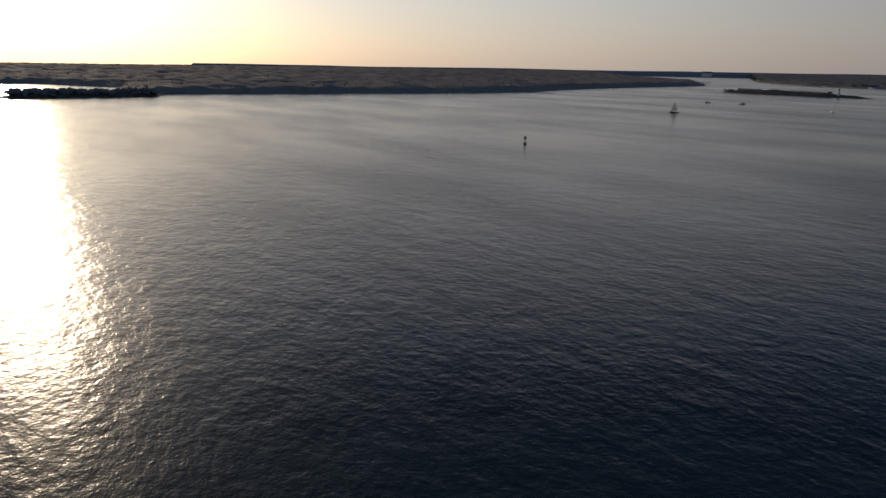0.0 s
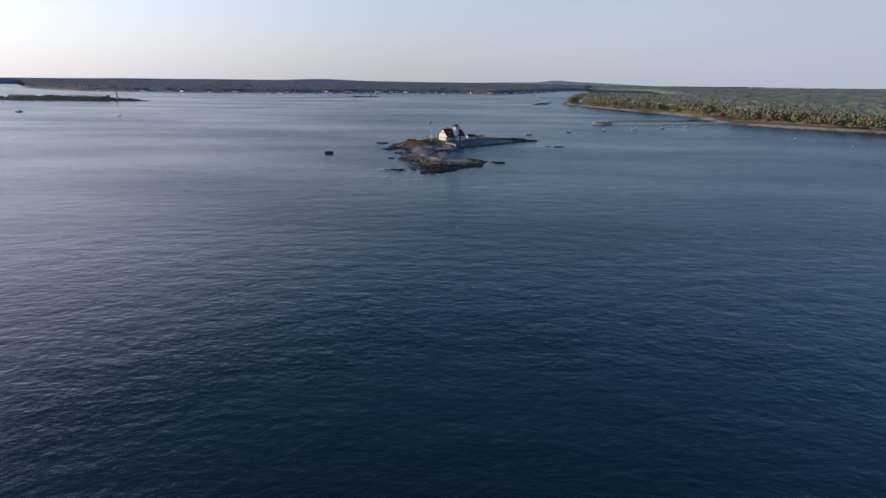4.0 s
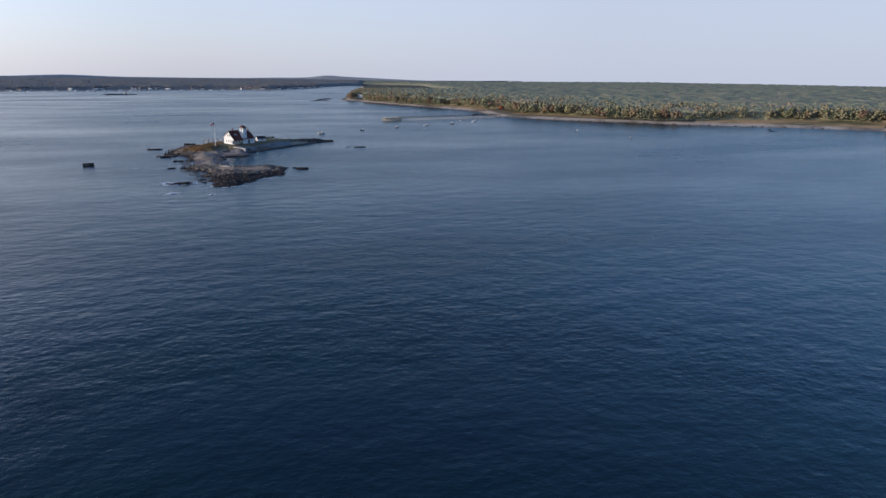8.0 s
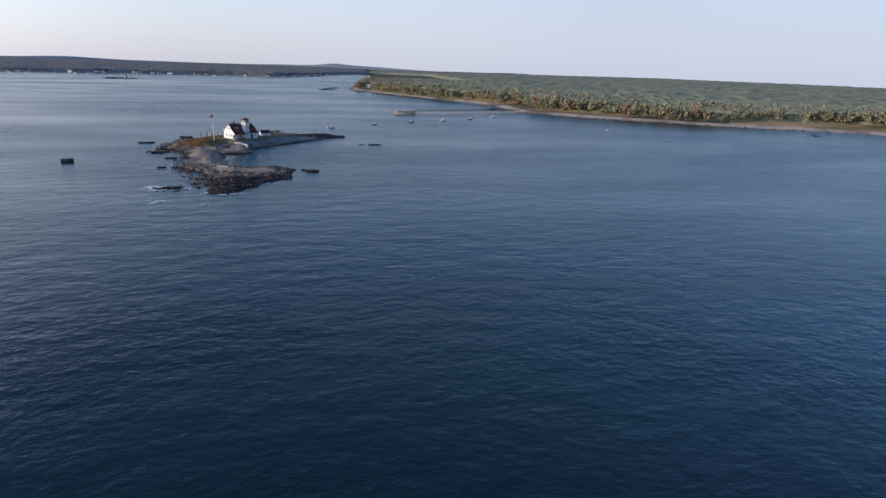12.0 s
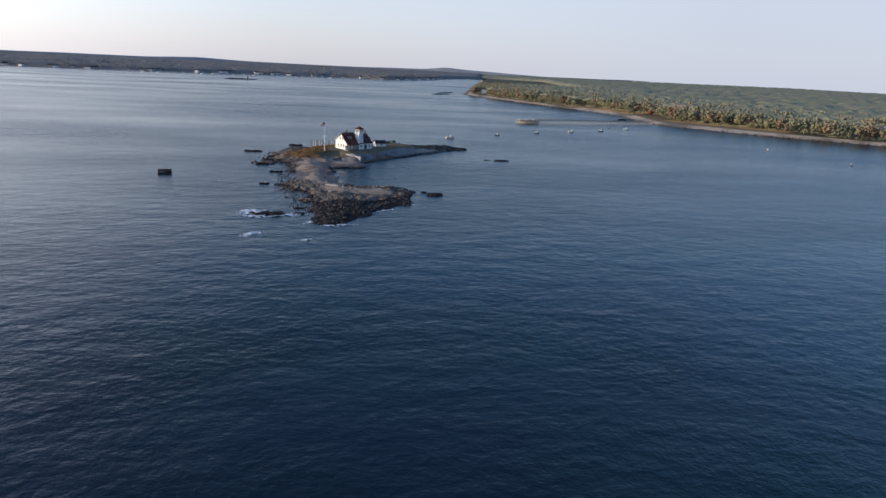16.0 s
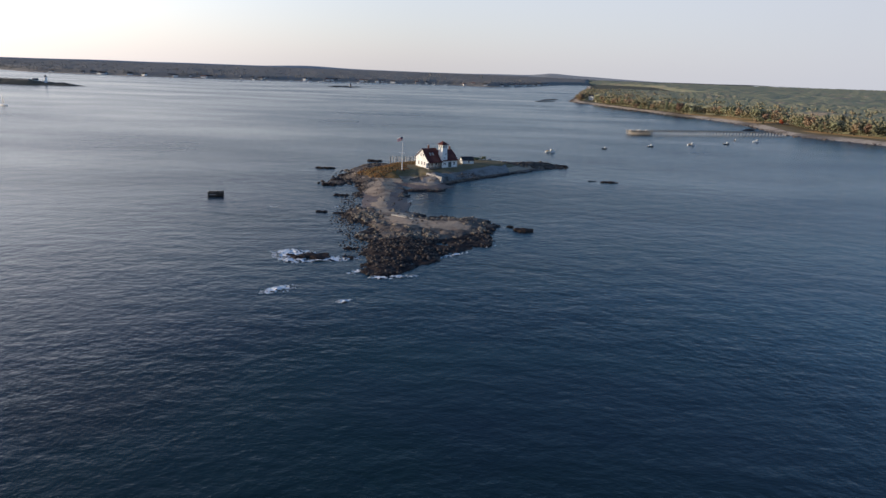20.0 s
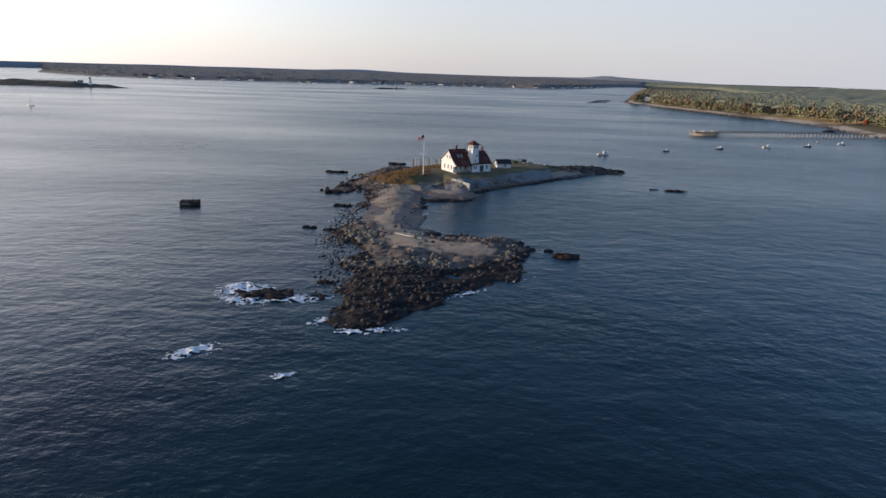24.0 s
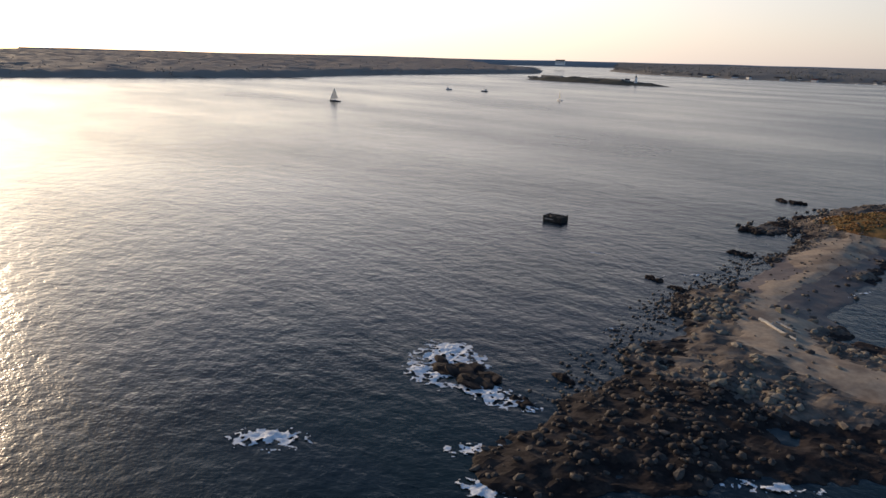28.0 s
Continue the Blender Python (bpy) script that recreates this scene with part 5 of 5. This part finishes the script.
def wood(name, line, box, d0, d1, fall, count, size, material, heights, label, seed, clumps=5):
    """A wood that nobody could count: each tree a few leaf clumps, on one mesh."""
    rng = np.random.default_rng(seed)
    n = count * 12
    x, y = rng.uniform(box[0], box[2], n), rng.uniform(box[1], box[3], n)
    d = inland(x, y, line)
    keep = (seg_dist(x, y, *HOUSE_SPOT, 262, 930) > 16) & (d > d0 + open_ground(y)) & (d < d1) & (x < ocean_edge(y)) & (rng.uniform(0, 1, n) < np.exp(-(d - d0 - open_ground(y)) / fall))
    x, y, d = x[keep][:count], y[keep][:count], d[keep][:count]
    z = np.interp(d, *zip(*heights))
    k = len(x)
    s = size * rng.uniform(0.65, 1.2, k) * (1 + 0.25 * fbm(x, y, 0.02, 2, seed))
    wide = 1 + np.clip(d / 700, 0, 2.0)
    o = rng.normal(0, 1, (k, clumps, 3)).clip(-1.6, 1.6)
    r = s[:, None] * rng.uniform(0.07, 0.13, (k, clumps))
    w = r * wide[:, None]
    spots = np.stack([x[:, None] + o[..., 0] * (s * 0.17 * wide)[:, None], y[:, None] + o[..., 1] * (s * 0.17 * wide)[:, None],
                      z[:, None] + s[:, None] * (0.62 + 0.21 * o[..., 2]), w, w, r], -1).reshape(-1, 6)
    ob = lumps(name, spots, rng, material, None, 0.3, fine=1)
    ob.data.polygons.foreach_set("use_smooth", np.ones(len(ob.data.polygons), bool))
    return tagged(ob, label, "woodland")


def canopy(name, line, box, d0, d1, cell, tall, material, heights, label, seed, rough=0.1, crowns=0):
    """The closed roof of leaves of a wood, uneven from crown to crown, coming down to the ground at its edge."""
    gx, gy = np.meshgrid(np.arange(box[0], box[2], cell), np.arange(box[1], box[3], cell))
    rng = np.random.default_rng(seed)
    gx = gx + rng.uniform(-0.3, 0.3, gx.shape) * cell
    gy = gy + rng.uniform(-0.3, 0.3, gx.shape) * cell
    d = inland(gx, gy, line)
    ground = np.interp(d, *zip(*heights))
    up = tall * (0.9 + 0.22 * fbm(gx, gy, 0.02, 3, seed) + rng.uniform(-rough, rough, gx.shape)) * np.clip((ocean_edge(gy) - gx) / 60 - 0.4, 0, 1) * np.clip((d - d0 - (open_ground(gy) if seed == 61 else 0)) / max(18, cell * 0.8), 0, 1)
    if crowns:
        # every crown a low dome over its own spot
        top = np.zeros(gx.shape)
        for i in (-1, 0, 1):
            for j in (-1, 0, 1):
                kx, ky = np.floor(gx / crowns) + i, np.floor(gy / crowns) + j
                own = [np.modf(np.abs(np.sin(kx * a + ky * b) * 43758.5))[0] for a, b in ((12.99, 78.23), (39.35, 11.14), (73.16, 52.24))]
                r = np.hypot(gx - (kx + own[0]) * crowns, gy - (ky + own[1]) * crowns) / (crowns * 0.85)
                top = np.maximum(top, (0.6 + 0.4 * own[2]) * (1 - 0.24 * np.minimum(r, 1.3) ** 2))
        up = up * (0.5 + 0.55 * top)
    if material is HAZEDFARLEAVES:
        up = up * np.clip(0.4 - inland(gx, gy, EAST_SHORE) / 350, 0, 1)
    up = up * (seg_dist(gx, gy, *HOUSE_SPOT, 262, 930) > 14)
    r, c = gx.shape
    idx = np.arange(r * c).reshape(r, c)
    q = np.stack([idx[:-1, :-1], idx[:-1, 1:], idx[1:, 1:], idx[1:, :-1]], -1).reshape(-1, 4)
    dd = d.ravel()[q]
    q = q[(dd.max(1) > d0) & (dd.min(1) > d0 - cell * 1.6) & (dd.min(1) < d1) & (up.ravel()[q].max(1) > 0.3) & ((gx - ocean_edge(gy)).ravel()[q].max(1) < 0)]
    tris = np.concatenate([q[:, [0, 1, 2]], q[:, [0, 2, 3]]])
    used, inv = np.unique(tris, return_inverse=True)
    v = np.stack([gx.ravel(), gy.ravel(), (ground + up).ravel()], 1)[used]
    ob = new(name, fast_mesh(name, v, inv.reshape(-1, 3), material))
    ob.data.polygons.foreach_set("use_smooth", np.ones(len(ob.data.polygons), bool))
    return tagged(ob, label, "woodland", kind="stuff")


WOOD = "mixed olive and russet autumn woodland on the mainland"
canopy("woodland_canopy", EAST_SHORE, (190, -300, 1250, 1500), 22, 330, 2.4, 13.0, HAZEDLEAVES, EAST_PROFILE, WOOD, 61, 0.05, 8.5)
canopy("woodland_canopy", EAST_SHORE, (190, -300, 3100, 4000), 300, 4000, 16, 10.5, HAZEDLEAVES, EAST_PROFILE, WOOD, 62, 0.3)
# clumps in the dimmed leaf copy, against the lightened canopy
wood("woodland", EAST_SHORE, (200, -300, 1100, 1400), 14, 260, 50, 5600, 12.0, DIMMEDEDGELEAVES, EAST_PROFILE, WOOD, 31, 9)


# far shores across the harbour
FAR_PROFILE = [(-40, -2), (0, 0), (8, 1.5), (60, 4), (300, 9), (900, 18), (2000, 22), (3200, 22)]


def far_height(d):
    return float(np.interp(d, *zip(*FAR_PROFILE)))

NORTH_SHORE = [(-2040, 2762), (-1711, 2262), (-1317, 1885), (-938, 1804), (-589, 1846), (-340, 1967), (-133, 2045), (33, 2088), (181, 2010), (328, 2280), (589, 2946), (1100, 3300)]
WEST_SHORE = [(-1800, -1500), (-1710, -900), (-1614, -443), (-1412, -334), (-1126, -346), (-1095, -131), (-1075, 49), (-1050, 220), (-1062, 391), (-1165, 601), (-1235, 847), (-1350, 1393), (-1674, 1791), (-2379, 2270)]


def plain_zone(p, d):
    return 1 if d < 8 else 0


land_sheet("ground_north", NORTH_SHORE, FAR_PROFILE, "far low wooded shore across the harbour", [FARSOIL, SHOREGRAVEL], plain_zone, (-3600, 1400, 2400, 4300), 60, 120, 5)
land_sheet("ground_west", WEST_SHORE, FAR_PROFILE, "low wooded shore under the evening sun", [FARSOIL, SHOREGRAVEL], plain_zone, (-4400, -2400, -1000, 3400), 60, 140, 6)
FARWOOD, WESTWOOD = "far woodland across the harbour, haze painted into its leaves", "brown woodland on the low western shore, paled by painted haze"
# both far woods carry haze in their leaf colours
canopy("far_woodland_canopy", NORTH_SHORE, (-3400, 1400, 2000, 3900), 24, 2200, 16, 10.5, HAZEDFARLEAVES, FAR_PROFILE, FARWOOD, 63, 0.2)
canopy("far_woodland_canopy", WEST_SHORE, (-3400, -1800, -1050, 2900), 10, 1900, 16, 8.5, HAZEDWESTLEAVES, FAR_PROFILE, WESTWOOD, 64, 0.35)
wood("woodland", NORTH_SHORE, (-3400, 1400, 420, 3800), 18, 900, 250, 6000, 12, HAZEDFARLEAVES, FAR_PROFILE, FARWOOD, 41, 3)
wood("woodland", WEST_SHORE, (-3400, -1600, -1050, 2800), 5, 900, 250, 3500, 9, HAZEDWESTLEAVES, FAR_PROFILE, WESTWOOD, 42, 3)


def far_hills():
    verts, faces = [], []
    n = 160
    for i in range(n + 1):
        a = radians(-27 + 105 * i / n)
        x, y = -math.sin(a) * 4700, math.cos(a) * 4700 - 300
        h = 34 + 8 * float(fbm(np.array([x]), np.array([y]), 0.0012, 4, 3)[0])
        h += 13 * math.exp(-((x - 720) / 90) ** 2) + 6 * math.exp(-((x - 1000) / 260) ** 2) + 12 * math.exp(-((x + 900) / 200) ** 2)
        h *= min(1.0, (i + 1) / 26)
        for k, z in ((1.0, -5), (1.0, h * 0.6), (1.008, h), (1.03, h * 0.8), (1.04, -5)):
            verts.append((x * k, y * k, z))
    for i in range(n):
        for j in range(4):
            faces.append((i * 5 + j, (i + 1) * 5 + j, (i + 1) * 5 + j + 1, i * 5 + j + 1))
    tagged(raw("backdrop", verts, faces, HAZEHILL, None, True), "low wooded hills on the horizon, painted blue-grey with haze", "hills", kind="structure")


far_hills()


def islet(name, x0, y0, x1, y1, w, h, label, seed, material=WEED):
    """A low rocky islet as a long mound."""
    d = Vector((x1 - x0, y1 - y0))
    L, ang = d.length, math.atan2(d.y, d.x)
    n, k = 40, 10
    verts, faces = [], []
    for i in range(n + 1):
        u = i / n
        for j in range(k + 1):
            v = j / k * 2 - 1
            env = max(0, 1 - abs(2 * u - 1) ** 3) * (1 - v * v)
            px, py = u * L, v * w * (0.4 + 0.6 * (1 - abs(2 * u - 1) ** 2))
            z = h * env * (1 + 0.6 * float(fbm(np.array([px]), np.array([py + seed]), 0.06, 3, seed)[0])) - 0.3
            verts.append((x0 + px * math.cos(ang) - py * math.sin(ang), y0 + px * math.sin(ang) + py * math.cos(ang), z))
    for i in range(n):
        for j in range(k):
            q = i * (k + 1) + j
            faces.append((q, q + k + 1, q + k + 2, q + 1))
    return tagged(raw(name, verts, faces, material), label, "islet", kind="structure")


islet("ground_fort_point", -985, 925, -632, 915, 30, 8.5, "low dark point with a fort and lighthouse", 2, FARSOIL)
islet("ground_bar", -1066, 372, -992, 405, 8, 1.2, "low dark bar at the end of the western shore", 3)
islet("ground_west_islet", -1084, -318, -1070, -552, 24, 6, "low bushy islet under the setting sun", 4, ROCK)
islet("ground_ledge_far", -288, 1400, -205, 1445, 10, 3.2, "low dark ledge in mid harbour", 5)
islet("ground_ledge_head", 165, 938, 214, 969, 5, 1.5, "low dark ledge off the headland", 6)
islet("ground_ledge_head_two", 184, 990, 234, 1090, 9, 1.6, "low dark ledge off the headland", 7)
islet("ground_ledge_pier", 311, 383, 327, 389, 3, 1.8, "dark rock below the beach", 8)


def bushes(x0, y0, x1, y1, w, z, count, size, label, seed):
    rng = np.random.default_rng(seed)
    k, v = rng.uniform(0, 1, count), rng.normal(0, w, count)
    s = size * rng.uniform(0.2, 0.45, count)
    spots = np.stack([x0 + (x1 - x0) * k + v, y0 + (y1 - y0) * k, z + s * rng.uniform(0, 1.4, count), s, s, s * 0.8], 1)
    # bushes take the far woods' haze-paled leaf colour
    tagged(lumps("bushes", spots, rng, HAZEDFARLEAVES, None, 0.4), label, "bushes")


bushes(-1083, -335, -1072, -525, 8, 4.0, 420, 10, "dark bushes on the low islet", 51)
bushes(-970, 922, -790, 918, 5, 3.0, 160, 6, "dark bushes on the fort point", 52)


def lighthouse():
    t = thing("lighthouse", -705, 914, 5.0, 0, "small white lighthouse on the fort point", "lighthouse")
    part("tower", tube(bmesh.new(), (0, 0, -2), (0, 0, 9), 2.8, 2.1, 16), TRIM, t)
    part("gallery", tube(bmesh.new(), (0, 0, 9), (0, 0, 9.5), 2.5, 2.5, 16), HULLDARK, t)
    part("lantern", tube(bmesh.new(), (0, 0, 9.5), (0, 0, 11.3), 1.3, 1.3, 10), GLASS, t)
    part("dome", tube(bmesh.new(), (0, 0, 11.3), (0, 0, 12.5), 1.6, 0.1, 10), HULLDARK, t)


lighthouse()


def fort_wall(x, y, turn, L, h):
    f = thing("fort_wall", x, y, 2.0, turn, "long low grey stone fort wall on the point", "fort")
    part("wall", boxed(-L / 2, -3, -3, L / 2, 3, h, bevel=0.2), CONCRETE, f)
    for i in range(int(L // 9)):
        part("opening", boxed(-L / 2 + 4 + i * 9, -3.1, h * 0.35, -L / 2 + 6 + i * 9, -2.9, h * 0.75), GLASS, f)


fort_wall(-775, 918, -10, 90, 8.0)
fort_wall(-910, 922, -8, 60, 8.5)


def cottage(x, y, z, turn, w, d, h, label, wall=WHITE, roof_m=DARKROOF):
    c = thing("cottage", x, y, z, turn, label, "house", "houses along the far shore")
    part("wall", boxed(-w / 2, -d / 2, -3, w / 2, d / 2, h), wall, c)
    prof = [(-d / 2 - 0.5, h - 0.3), (0, h + d * 0.4), (d / 2 + 0.5, h - 0.3)]
    bm = prism(bmesh.new(), prof, -w / 2 - 0.4, w / 2 + 0.4)
    bmesh.ops.transform(bm, matrix=Matrix(((0, 1, 0, 0), (1, 0, 0, 0), (0, 0, 1, 0), (0, 0, 0, 1))), verts=bm.verts[:])
    bmesh.ops.recalc_face_normals(bm, faces=bm.faces[:])
    part("roof", bm, roof_m, c)
    for i in range(max(2, int(w // 4))):
        xx = -w / 2 + (i + 0.5) * w / max(2, int(w // 4))
        part("window", boxed(xx - 0.5, -d / 2 - 0.05, h * 0.45, xx + 0.5, -d / 2 + 0.05, h * 0.8), GLASS, c)


def far_village():
    rng = np.random.default_rng(77)
    walls = [WHITE, WHITE, TRIM, CONCRETE, WHITE]
    for i in range(60):
        k = rng.uniform(0.28, 0.78)
        p, m = along(NORTH_SHORE, k)
        d = rng.uniform(3, 40)
        w = rng.uniform(6, 13) if p.x > -60 else rng.uniform(8, 19)
        cottage(p.x + m.x * d, p.y + m.y * d, far_height(d), rng.uniform(-25, 25), w, rng.uniform(6, 9), rng.uniform(3.5, 6), "pale shore house among dark trees", walls[i % 5], REDROOF if i % 7 == 0 else DARKROOF)
    cottage(-1890, 2160, 22, 20, 40, 14, 14, "large white building on the far shore", TRIM)
    cottage(*HOUSE_SPOT, 6.0, -30, 8, 6, 5.5, "white house among the trees on the headland")
    cottage(560, 372, 6, -40, 12, 9, 6, "white house among the trees")


far_village()
cottage(-722, 912, 4.5, 20, 8.0, 6.0, 4.2, "small white keeper's shed beside the lighthouse")


def moored_yachts():
    rng = np.random.default_rng(78)
    for i in range(40):
        x = rng.uniform(-620, 60)
        y = np.interp(x, [-640, -340, 33], [1800, 1900, 2020]) - rng.uniform(10, 110)
        b = thing("moored_yacht", x, y, 0, rng.uniform(-30, 30), "white yacht moored off the far shore", "boat", "yachts off the far shore")
        L = rng.uniform(9, 13)
        part("hull", hull(bmesh.new(), L, L * 0.3, L * 0.14), HULLWHITE, b)
        part("cabin", boxed(-L * 0.2, -L * 0.08, L * 0.13, L * 0.15, L * 0.08, L * 0.2), HULLWHITE, b)
        part("mast", tube(bmesh.new(), (L * 0.05, 0, 1), (L * 0.05, 0, L * 1.2), 0.16, 0.1, 5), METAL, b)


moored_yachts()


def ledge_beacon():
    b = thing("beacon", -232, 1428, 1.0, 0, "dark squat stone beacon on the mid-harbour ledge", "beacon")
    part("tower", tube(bmesh.new(), (0, 0, -2), (0, 0, 6), 2.6, 2.0, 12), HULLDARK, b)
    part("cap", tube(bmesh.new(), (0, 0, 6), (0, 0, 7.4), 2.4, 0.5, 12), HULLDARK, b)


ledge_beacon()


def beach_rocks():
    rng = np.random.default_rng(90)
    spots = []
    for _ in range(1400):
        k = rng.uniform(0.42, 1.0)
        p, m = along(EAST_SHORE, k)
        d = rng.normal(0, 4)
        s = rng.uniform(0.4, 1.3)
        spots.append((p.x + m.x * d, p.y + m.y * d, 0.25, s * 1.3, s, s * 0.6))
    tagged(lumps("beach_rocks", spots, rng, ROCK, None), "grey-brown rocks along the mainland beach", "rocks")


beach_rocks()
